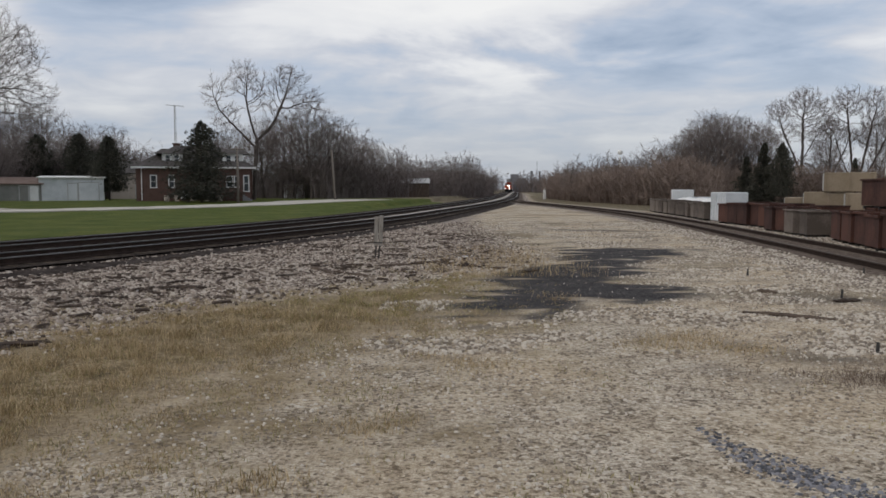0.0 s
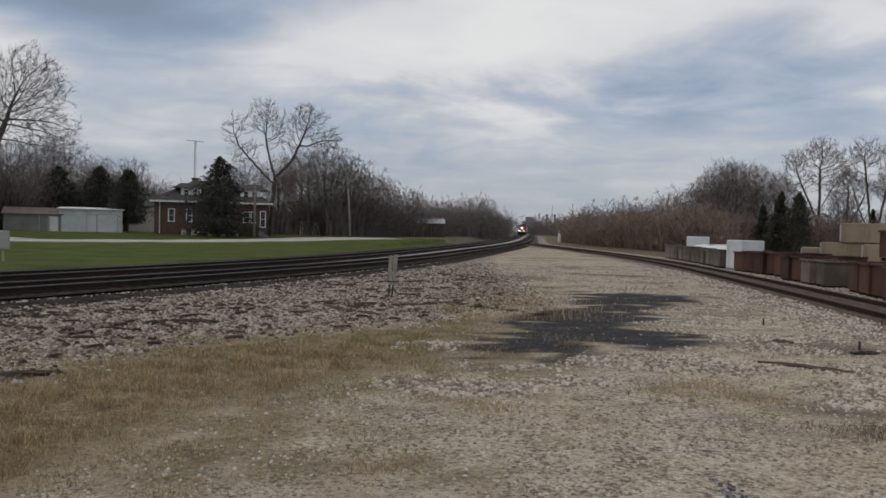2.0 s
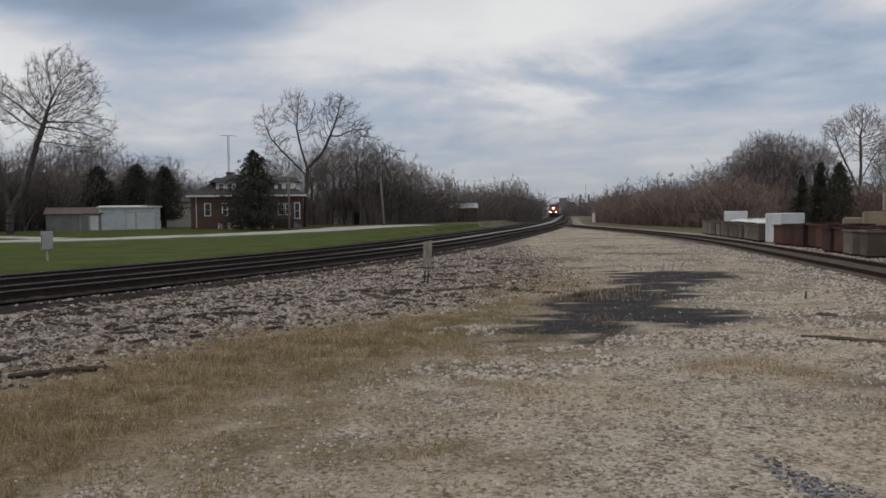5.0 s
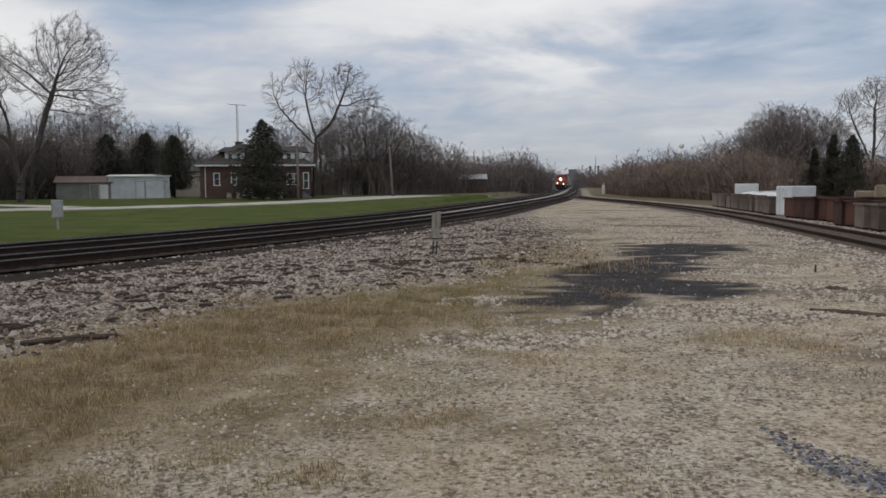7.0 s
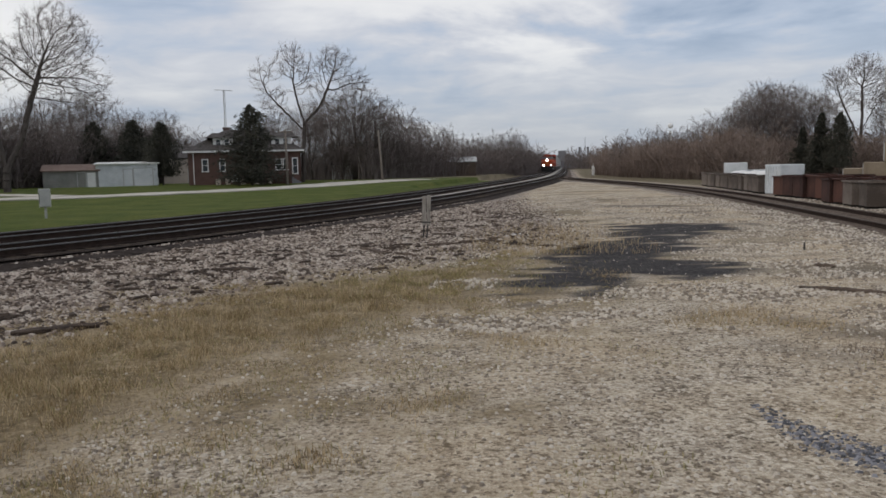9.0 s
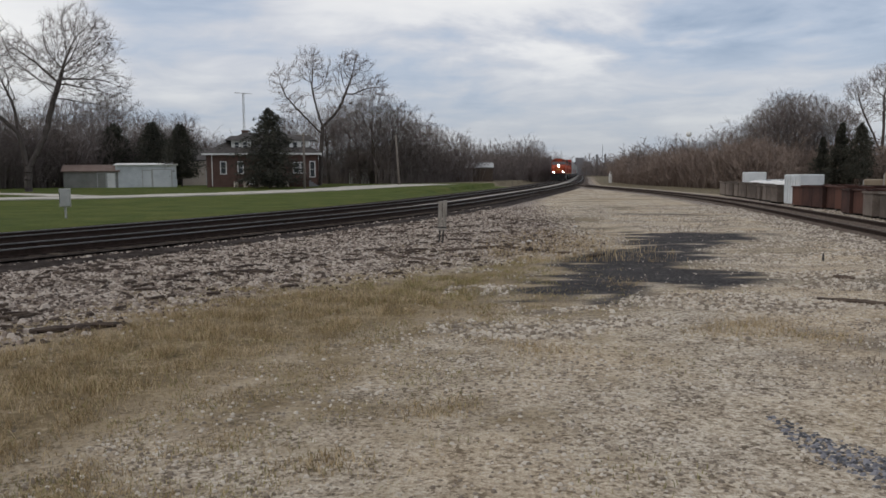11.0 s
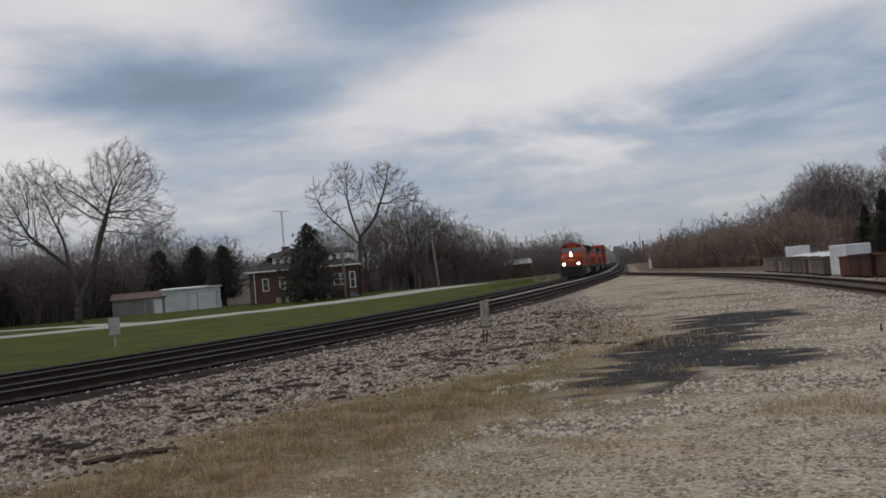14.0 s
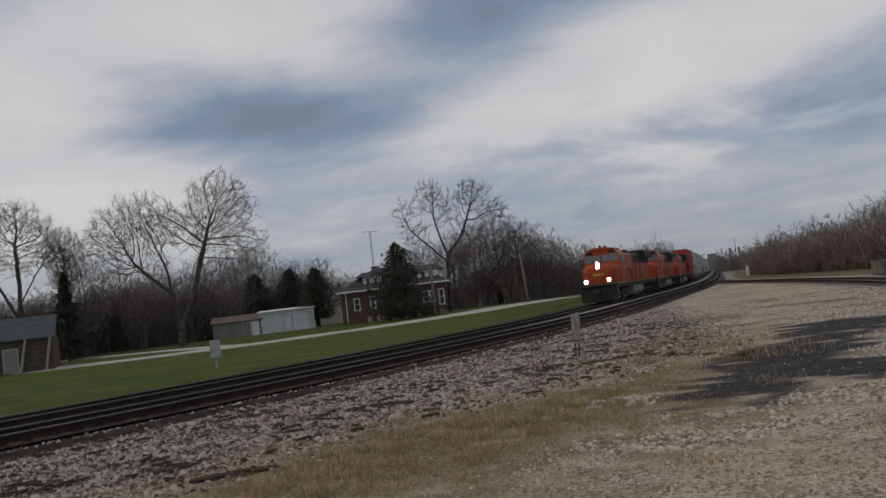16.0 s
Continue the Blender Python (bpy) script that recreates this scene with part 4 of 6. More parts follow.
    fan = crown_tree("broad bare tree with many upright stems", [(-1.2, 0, 13.0, 2.0, 2.0, 2.0, 1.0), (2.0, 0, 12.8, 2.0, 2.0, 2.1, 1.0), (-2.6, 0.4, 10.0, 1.7, 1.8, 1.9, 0.8), (4.2, 0, 10.4, 2.1, 2.0, 2.2, 0.9), (1.6, 0, 9.2, 2.0, 2.0, 1.9, 0.6), (4.8, 0.2, 7.4, 1.7, 1.6, 1.5, 0.5)],
                     [[(0, 0, -0.3), (-0.1, 0, 2.5), (-0.6, 0, 7.0), (-1.0, 0, 10.8)], [(0.2, 0, 1.4), (1.0, 0, 6.0), (1.8, 0, 10.4)], [(0.3, 0, 1.6), (2.4, 0, 6.0), (3.6, 0, 8.8)], [(-0.1, 0, 2.5), (-1.7, 0.1, 6.0), (-2.4, 0.2, 8.6)]],
                     37, 2200, 0.36, 0.32, 0.28, 0.012, 4, 0.7)
    x, y = polar(27.4, 118)
    place(fan, x, y, 1.0, radians(-27), False)
    small = crown_tree("small bare tree with thin grey twigs", [(0, 0, 6.0, 2.2, 2.2, 2.8, 1.0), (-1.4, 0.4, 4.6, 1.5, 1.5, 2.0, 0.8), (1.4, -0.3, 4.4, 1.5, 1.5, 2.2, 0.8)],
                       [[(0, 0, -0.3), (-0.3, 0, 1.6), (-0.7, 0.1, 3.4)], [(0.1, 0, 0.4), (0.5, 0.1, 2.4), (0.7, 0, 4.0)], [(0, 0.1, 0.4), (-0.1, 0.5, 3.0)]], 41, 1100, 0.34, 0.3, 0.14, 0.011, 4, 0.75)
    x, y = polar(-5.2, 128)
    place(small, x, y, 1.0, 0.2, False)
    rng = random.Random(77)
    for az, d, h in ((-15.8, 126, 10.5), (-12.8, 123, 12.5), (-10.6, 121, 13.5), (-8.4, 119, 12.5), (-14.8, 128, 12), (-11.5, 130, 13), (-7.6, 122, 12.5), (-17, 150, 10), (-20.5, 170, 10), (-24.5, 150, 13), (-26.5, 140, 14.5), (-28.5, 135, 14), (-31, 118, 12), (-33.5, 130, 14), (-36, 120, 12), (-29.8, 124, 13), (-22.6, 140, 12), (20.4, 125, 13), (18.4, 120, 13.2), (17.9, 124, 12.4), (19.0, 119, 12.8), (21.4, 124, 12.0), (25.6, 120, 9), (29.2, 118, 9), (19.4, 132, 13.5), (17.2, 128, 11.5), (30.8, 110, 11.5), (33.5, 108, 12), (-38.2, 98, 12.5)):
        x, y = polar(az, d)
        place(dense, x, y, h / 14, rng.uniform(0, 6.28), wide=rng.uniform(0.8, 1.05))
    for az, d, h in ((30.4, 124, 14.0), (28.6, 128, 13.0), (26.0, 130, 12.5), (-41.9, 97, 18.4), (-39.1, 101, 15.6), (-27.4, 150, 15), (-12.4, 140, 12), (22.0, 130, 12.0)):
        x, y = polar(az, d)
        place(tall, x, y, h / 16, rng.uniform(0, 6.28), wide=rng.uniform(0.85, 1.1))
    for az, d, h in ((-6.6, 132, 10.5), (-4.0, 140, 9), (-3.0, 150, 9), (-5.8, 138, 11), (-1.9, 165, 8), (-0.6, 170, 8.2), (0.4, 175, 9), (1.4, 180, 9.5), (2.1, 190, 10), (-1.2, 172, 8), (14.2, 112, 7.5), (15.4, 118, 8.5), (16.2, 122, 9), (13.0, 116, 6.5), (11.7, 118, 7), (9.4, 122, 6.4), (-23, 128, 9), (-29.6, 112, 9), (-34.5, 105, 8), (-40.5, 100, 8), (-44, 95, 9), (-37.2, 110, 9), (32, 125, 8.5), (36, 115, 9)):
        x, y = polar(az, d)
        place(small, x, y, h / 9, rng.uniform(0, 6.28), wide=rng.uniform(0.95, 1.4))
    # the limb that reaches in at the end
    x, y = polar(-50.5, 46)
    place(tall, x, y, 13.5 / 16, 1.2, wide=1.1, label="tall bare tree whose limbs reach over the lawn")
    # conifers
    cedar = conifer("wide dark brownish-green cedar before the house", 8.8, 7.6, 14, 40, False, 0.5)
    x, y = polar(-16.9, 93)
    place(cedar, x, y, 1.0, 0, False)
    spruce = conifer("dark green cone-shaped spruce", 9, 4.6, 3)
    x, y = polar(-39.2, 92)
    place(spruce, x, y, 1.0, 0, False)
    broad = conifer("broad rounded dark cedar", 8, 6.6, 9, 34, True)
    x, y = polar(-22.8, 109)
    place(broad, x, y, 0.98, 0, False, 0.78)
    for az, d, h, w in ((-27.0, 120, 8.6, 1.0), (-30.4, 118, 7.6, 1.1), (-24.6, 118, 8.8, 1.0), (23.1, 106, 7.4, 0.72)):
        x, y = polar(az, d)
        place(broad, x, y, h / 8, rng.uniform(0, 6), wide=w)
    for az, d, h, w in ((22.0, 108, 7.4, 1.15), (20.9, 112, 6.0, 1.2), (-21.2, 150, 7, 1), (27.4, 112, 5.6, 0.9)):
        x, y = polar(az, d)
        place(spruce, x, y, h / 9, rng.uniform(0, 6), wide=w)

    def spots(rows):
        return [(*polar(a, d), *polar(b, e), w) for a, d, b, e, w in rows]
    thicket("brush", "dense red-brown leafless brush beside the side track", spots([(7.6, 150, 9.2, 122, 14), (9.0, 120, 15.4, 88, 12), (9.5, 116, 14.5, 90, 10), (14.5, 92, 17.5, 84, 12)]), 3.2, 6.0, 4, 3000, M_TWIGRED, 0.02)
    thicket("brush", "grey-brown leafless undergrowth below the bare trees", spots([(-15.5, 122, -4.0, 132, 12), (-13, 120, -6, 124, 10), (-4.5, 132, 2.4, 185, 14), (-9.5, 116, -5, 128, 8), (-2, 160, 3.2, 215, 10)]), 3.5, 8.0, 6, 4200, M_TWIG, 0.022)
    thicket("brush", "dark undergrowth behind the sheds", spots([(-46, 104, -36, 112, 10), (-37, 108, -24, 128, 14), (-30, 125, -19, 150, 10)]), 4.0, 10.0, 8, 4600, M_TWIG, 0.024)
    thicket("brush", "brown brush behind the stacked bins", spots([(16.5, 112, 22, 116, 12), (21, 114, 29, 108, 10), (28, 108, 38, 100, 10)]), 2.8, 6.6, 10, 2400, M_TWIGRED, 0.022)
    thicket("far_woods", "distant line of bare woods", spots([(-45, 210, -20, 260, 30), (-20, 300, 4, 420, 40), (5.2, 420, 9, 330, 30), (8, 240, 22, 200, 20), (22, 200, 40, 180, 20)]), 7, 13, 12, 1500, M_TWIG, 0.07, 7)


build_trees()


# ---- buildings ----
def window(parent, x, y, z, w, h, m, panes=2, name="window", face=-1):
    """A sash window set in a wall whose outside looks along its own -y (face -1) in pose m."""
    fr = Shape()
    t = 0.11
    for sx, sz, cx, cz in ((w + 2 * t, t, 0, h / 2 + t / 2), (w + 2 * t + 0.1, t, 0, -h / 2 - t / 2), (t, h, -w / 2 - t / 2, 0), (t, h, w / 2 + t / 2, 0), (w, 0.05, 0, 0)):
        fr.box(x + cx, y + face * 0.03, z + cz, sx, 0.12, sz)
    o = part(name, fr, M_WHITE, parent, "white painted sash frame")
    o.matrix_basis = m
    for k in (-1, 1):
        part("pane", Shape().box(x, y + face * 0.01, z + k * h / 4, w, 0.02, h / 2 - 0.05), M_GLASS, o, "dark glass pane")
    return o


def brick_wall(parent, x0, x1, z0, z1, y, thick, openings, m, count=260):
    """A wall along x with real openings; the bricks in courses stand proud of the mortar."""
    s = Shape()
    xs = sorted({x0, x1, *[v for o in openings for v in o[:2]]})
    zs = sorted({z0, z1, *[v for o in openings for v in o[2:]]})
    for a, b in zip(xs, xs[1:]):
        for c, d in zip(zs, zs[1:]):
            if not any(o[0] <= (a + b) / 2 <= o[1] and o[2] <= (c + d) / 2 <= o[3] for o in openings):
                s.box((a + b) / 2, y, (c + d) / 2, b - a, thick, d - c)
    w = part("wall", s, M_MORTAR, parent, "red brick wall")
    w.matrix_basis = m
    bs = Shape()
    row, z = 0, z0 + 0.04
    while z < z1 - 0.05:
        x = x0 + (0.0 if row % 2 else -0.15)
        while x < x1:
            a, b = max(x, x0) + 0.006, min(x + 0.30, x1) - 0.006
            if b - a > 0.05 and not any(o[0] < b and a < o[1] and o[2] < z + 0.08 and z < o[3] for o in openings):
                bs.box((a + b) / 2, y - thick / 2 - 0.004, z + 0.045, b - a, 0.02, 0.088)
            x += 0.31
        z += 0.1
        row += 1
    tagged(part("brick", bs, M_BRICK, w), kind="stuff")
    return w


def hip_roof(parent, lx, ly, z, rise, over, mat, m, name="roof", ridge=None):
    a, b = lx / 2 + over, ly / 2 + over
    r = (a - b if ridge is None else ridge / 2)
    s = Shape()
    t = 0.18
    p = [(-a, -b, z), (a, -b, z), (a, b, z), (-a, b, z), (-a, -b, z + t), (a, -b, z + t), (a, b, z + t), (-a, b, z + t), (-r, 0, z + rise), (r, 0, z + rise)]
    s.add(p, [(3, 2, 1, 0), (4, 5, 9, 8), (6, 7, 8, 9), (5, 6, 9), (7, 4, 8)])
    roof = part(name, s, mat, parent, "dark grey asphalt shingle roof")
    roof.matrix_basis = m
    f = Shape()
    for cx, cy, sx, sy in ((0, -b, 2 * a + 0.06, 0.06), (0, b, 2 * a + 0.06, 0.06), (-a, 0, 0.06, 2 * b), (a, 0, 0.06, 2 * b)):
        f.box(cx, cy, z + t / 2 - 0.02, sx, sy, t + 0.02)
    g = part("fascia", f, M_WHITE, roof, "white fascia board")
    # shingle courses as thin steps down the front slope
    c = Shape()
    n = 16
    for k in range(n):
        u = k / n
        hw, yy, zz = a + (r - a) * u, -b * (1 - u), z + t + (rise - t) * u
        c.box(0, yy + 0.02, zz + 0.012, 2 * hw - 0.1, 0.05, 0.02)
    tagged(part("shingle_course", c, mat, roof), kind="stuff")
    return roof


def brick_house():
    """Low brick bungalow with two white dormers; its long front faces the line."""
    x, y = polar(-17.2, 104)
    base = Matrix.Translation((x, y, height(x, y))) @ Matrix.Rotation(radians(14), 4, "Z")
    h = thing("brick_house", base, "red brick bungalow with grey hip roof and white dormers", "house")
    I = Matrix.Identity(4)
    lx, ly, wz = 13.0, 9.0, 3.9
    openings = [(-4.95, -4.4, 1.65, 3.0), (-2.9, -2.4, 1.65, 3.0), (1.0, 1.9, 0.5, 1.1), (-1.5, -0.7, 0.4, 1.0), (3.7, 4.3, 1.7, 2.9), (4.6, 5.0, 1.7, 2.9), (5.7, 6.2, 1.2, 3.0)]
    brick_wall(h, -lx / 2, lx / 2, 0, wz, -ly / 2, 0.3, openings, I)
    side = Matrix.Rotation(radians(-90), 4, "Z")
    brick_wall(h, -ly / 2, ly / 2, 0, wz, -lx / 2, 0.3, [(-1.2, -0.2, 1.6, 3.0), (1.8, 2.6, 1.6, 3.0)], side)
    part("wall", Shape().box(0, ly / 2, wz / 2, lx, 0.3, wz).box(lx / 2, 0, wz / 2, 0.3, ly - 0.3, wz), M_BRICK, h)
    for a, b, c, d in openings:
        window(h, (a + b) / 2, -ly / 2 - 0.13, (c + d) / 2, b - a, d - c, I)
    for a, b, c, d in [(-1.2, -0.2, 1.6, 3.0), (1.8, 2.6, 1.6, 3.0)]:
        window(h, (a + b) / 2, -lx / 2 - 0.13, (c + d) / 2, b - a, d - c, side)
    part("downpipe", Shape().tube([(-lx / 2 + 0.5, -ly / 2 - 0.2, 0.1), (-lx / 2 + 0.5, -ly / 2 - 0.2, wz)], 0.05, 8), M_WHITE, h, "white downpipe")
    hip_roof(h, lx, ly, wz, 2.9, 0.6, M_SHINGLE, I, ridge=5.0)
    for dx, w in ((-2.6, 2.3), (4.4, 2.4)):
        d = part("dormer", Shape().box(dx, -2.4, wz + 0.95, w, 2.6, 1.6), M_WHITE, h, "white boarded dormer")
        s = Shape()
        a, z0 = w / 2 + 0.9, wz + 1.75
        s.add([(dx - a, -4.05, z0), (dx + a, -4.05, z0), (dx + a, -0.6, z0), (dx - a, -0.6, z0), (dx - a * 0.6, -3.2, z0 + 0.6), (dx + a * 0.6, -3.2, z0 + 0.6), (dx + a * 0.6, -0.6, z0 + 0.6), (dx - a * 0.6, -0.6, z0 + 0.6)], [(3, 2, 1, 0), (4, 5, 6, 7), (0, 1, 5, 4), (1, 2, 6, 5), (2, 3, 7, 6), (3, 0, 4, 7)])
        part("dormer_roof", s, M_SHINGLE, d, "dark shingle dormer roof")
        for q in (-0.5, 0.5):
            window(h, dx + q, -3.72, wz + 1.15, 0.5, 0.8, I)
    ch = part("chimney", Shape().bevelled(-2.4, 0.6, wz + 2.35, 0.8, 0.8, 1.5, 0.03), M_BRICK, h, "brick chimney")
    part("chimney_cap", Shape().box(-2.4, 0.6, wz + 3.15, 0.95, 0.95, 0.12), M_MORTAR, ch)
    p = part("porch", Shape().box(4.2, -ly / 2 - 0.95, 0.45, 2.6, 1.5, 0.9).box(4.2, -ly / 2 - 1.65, 0.95, 2.8, 0.2, 0.14), M_BRICK, h, "brick porch with steps")
    for k in range(4):
        part("step", Shape().box(5.64 + 0.28 * k, -ly / 2 - 0.95, (0.72 - 0.18 * k) / 2, 0.28, 1.2, 0.72 - 0.18 * k), M_FARGREY, p)
    # low pale stones or barrels stand along the front
    for k, bx in enumerate((-3.1, -2.0, -0.2, 1.3, 2.9)):
        s = Shape().tube([(0, 0, 0), (0, 0, 0.35), (0, 0, 0.7)], [0.28, 0.32, 0.26], 10)
        q = base @ Matrix.Translation((bx, -ly / 2 - 1.6, 0.0))
        solo("planter", s, M_PINK, q, "pale round planter before the brick house", "planter", "planters")


def gable_shed(name, label, x, y, turn, lx, ly, wz, rise, wall_mat, roof_mat, doors=(), battens=0.0, category="shed", monopitch=False):
    z0 = height(x, y)
    root = thing(name, Matrix.Translation((x, y, z0)) @ Matrix.Rotation(radians(turn), 4, "Z"), label, category)
    s = Shape()
    for cx, cy, sx, sy in ((0, -ly / 2, lx, 0.12), (0, ly / 2, lx, 0.12), (-lx / 2 + 0.06, 0, 0.12, ly - 0.12), (lx / 2 - 0.06, 0, 0.12, ly - 0.12)):
        s.box(cx, cy, wz / 2, sx, sy, wz)
    w = part("wall", s, wall_mat, root)
    if battens:
        b = Shape()
        for k in range(int(lx / battens) + 1):
            b.box(-lx / 2 + k * battens, -ly / 2 - 0.075, wz / 2, 0.04, 0.03, wz)
        tagged(part("batten", b, wall_mat, w), kind="stuff")
    r = Shape()
    a, b2 = lx / 2 + 0.25, ly / 2 + 0.3
    if monopitch:
        r.add([(-a, -b2, wz), (a, -b2, wz), (a, b2, wz + rise), (-a, b2, wz + rise), (-a, -b2, wz + 0.12), (a, -b2, wz + 0.12), (a, b2, wz + rise + 0.12), (-a, b2, wz + rise + 0.12)], [(3, 2, 1, 0), (4, 5, 6, 7), (0, 1, 5, 4), (1, 2, 6, 5), (2, 3, 7, 6), (3, 0, 4, 7)])
    else:
        r.loft([[(sx, -b2, wz - 0.02), (sx, 0, wz + rise), (sx, b2, wz - 0.02), (sx, b2, wz + 0.1), (sx, 0, wz + rise + 0.14), (sx, -b2, wz + 0.1)] for sx in (-a, a)])
        for sx in (-lx / 2 + 0.06, lx / 2 - 0.06):
            part("gable", Shape().loft([[(sx + e, -ly / 2, wz), (sx + e, ly / 2, wz), (sx + e, 0, wz + rise)] for e in (-0.05, 0.05)]), wall_mat, root)
    part("roof", r, roof_mat, root, "low sheet roof")
    for dx, dw, dh, mat, lab in doors:
        d = part("door", Shape().bevelled(dx, -ly / 2 - 0.1, dh / 2, dw, 0.06, dh, 0.015), mat, root, lab)
        part("door_frame", Shape().box(dx - dw / 2 - 0.05, -ly / 2 - 0.09, dh / 2, 0.09, 0.1, dh).box(dx + dw / 2 + 0.05, -ly / 2 - 0.09, dh / 2, 0.09, 0.1, dh).box(dx, -ly / 2 - 0.09, dh + 0.04, dw + 0.2, 0.1, 0.09), M_GALV, d)
    return root


def build_buildings():
    brick_house()
    x, y = polar(-25.0, 110)
    gable_shed("white_garage", "white sheet-metal garage with flat roof edge", x, y, 22, 7.2, 5.2, 2.75, 0.25, M_WHITEMETAL, M_WHITE, [(0.1, 1.0, 2.1, M_WHITEMETAL, "white metal door"), (1.9, 2.2, 2.2, M_WHITEMETAL, "white overhead door")], 0.45, "garage", True)
    x, y = polar(-28.4, 110)
    gable_shed("low_shed", "low grey boarded shed with rusty roof", x, y, 24, 6.2, 4.4, 2.0, 0.75, M_GREYSIDING, M_REDROOF, [(2.3, 0.9, 1.8, M_WHITE, "white shed door"), (1.2, 0.9, 1.8, M_GREYSIDING, "grey shed door")], 0.3)
    x, y = polar(-20.9, 126)
    gable_shed("pale_house", "pale stucco house behind the brick bungalow", x, y, 20, 8, 7, 3.6, 1.8, M_PINK, M_SHINGLE, [(0, 1.0, 2.1, M_WHITE, "white door")], 0, "house")
    x, y = polar(-43.7, 80)
    low = gable_shed("low_house", "low brown house with blue-grey roof and open porch", x, y, 36, 10.5, 7, 2.7, 1.9, M_DRIFT, M_ROOFBLUE, [(2.0, 1.0, 2.0, M_GREYSIDING, "grey door"), (-1.5, 2.4, 2.0, M_GREYSIDING, "grey garage door")], 0, "house")
    for k in (5.1, 3.2):
        part("porch_post", Shape().tube([(k - 0.5, -4.0, -0.2), (k, -3.75, 2.75)], [0.12, 0.11], 6), M_GREYWOOD, low, "leaning pale porch post")
    x, y = polar(-34.9, 122)
    gable_shed("grey_house", "grey cottage half hidden behind brush", x, y, 35, 5.5, 5, 2.4, 1.9, M_GREYSIDING, M_ROOFBLUE, [(0, 0.9, 2.0, M_WHITE, "white door"), (-1.6, 1.0, 1.6, M_GLASS, "dark window")], 0, "house")
    x, y = polar(-2.8, 142)
    gable_shed("brown_shed", "small brown shed with pale sheet roof", x, y, 4, 8.5, 6, 2.4, 0.8, M_DRIFT, M_CONTWHITE, [(-2, 1.0, 2.0, M_DRIFT, "brown door")], 0)
    x, y = polar(-10.6, 124)
    gable_shed("small_shed", "small white garden shed under the trees", x, y, 8, 3.0, 2.6, 2.2, 0.6, M_WHITE, M_SHINGLE, [(0, 0.8, 1.9, M_WHITE, "white door")], 0)
    # far works with two stacks
    x, y = polar(6.0, 640)
    f = thing("far_works", Matrix.Translation((x, y, 0)), "distant grey works building with two chimney stacks", "factory")
    part("hall", Shape().box(-8, 0, 5, 14, 20, 10).box(2, 0, 3, 30, 18, 6).box(-10, -4, 11.5, 6, 6, 4), M_FARGREY, f)
    for dx in (4.0, 10.5):
        st = part("chimney_stack", Shape().tube([(dx, 0, 0), (dx, 0, 15.8)], [1.1, 0.8], 12), M_FARGREY, f, "slim grey stack")
        part("collar", Shape().tube([(dx, 0, 15.2), (dx, 0, 15.9)], 1.0, 12), M_DARKMETAL, st)
    part("mast", Shape().tube([(8.6, 2, 0), (8.6, 2, 24)], [0.25, 0.12], 5), M_DARKMETAL, f)
    # water tower over the brush
    x, y = polar(12.55, 520)
    t = thing("water_tower", Matrix.Translation((x, y, 0)), "distant white water tower above bare trees", "water tower")
    rings = [[(r * math.cos(a), r * math.sin(a), z) for a in (6.283 * k / 16 for k in range(16))] for r, z in ((0.4, 23.5), (1.3, 23.9), (1.7, 24.7), (1.7, 25.6), (1.3, 26.4), (0.4, 26.8))]
    part("tank", Shape().loft(rings), M_WHITE, t, "white rounded tank", True)
    part("stem", Shape().tube([(0, 0, 0), (0, 0, 22.2)], [1.2, 0.7], 10), M_WHITE, t)


build_buildings()


# ---- poles, mast and trackside fittings ----
def utility_pole(x, y, h, lean, label, arm=True):
    z = height(x, y)
    root = thing("utility_pole", Matrix.Translation((x, y, z)) @ Matrix.Rotation(radians(lean), 4, "Y"), label, "utility pole", "utility poles")
    part("pole", Shape().tube([(0, 0, -0.3), (0.02, 0, h * 0.5), (0, 0, h)], [0.16, 0.14, 0.11], 10), M_POLE, root, smooth=True)
    if arm:
        c = part("crossarm", Shape().box(0, -0.14, h - 0.35, 1.5, 0.1, 0.12), M_POLE, root)
        for k in (-0.6, 0.6):
            part("insulator", Shape().tube([(k, -0.14, h - 0.29), (k, -0.14, h - 0.2), (k, -0.14, h - 0.12)], [0.03, 0.05, 0.03], 8), M_GALV, c)
    return root


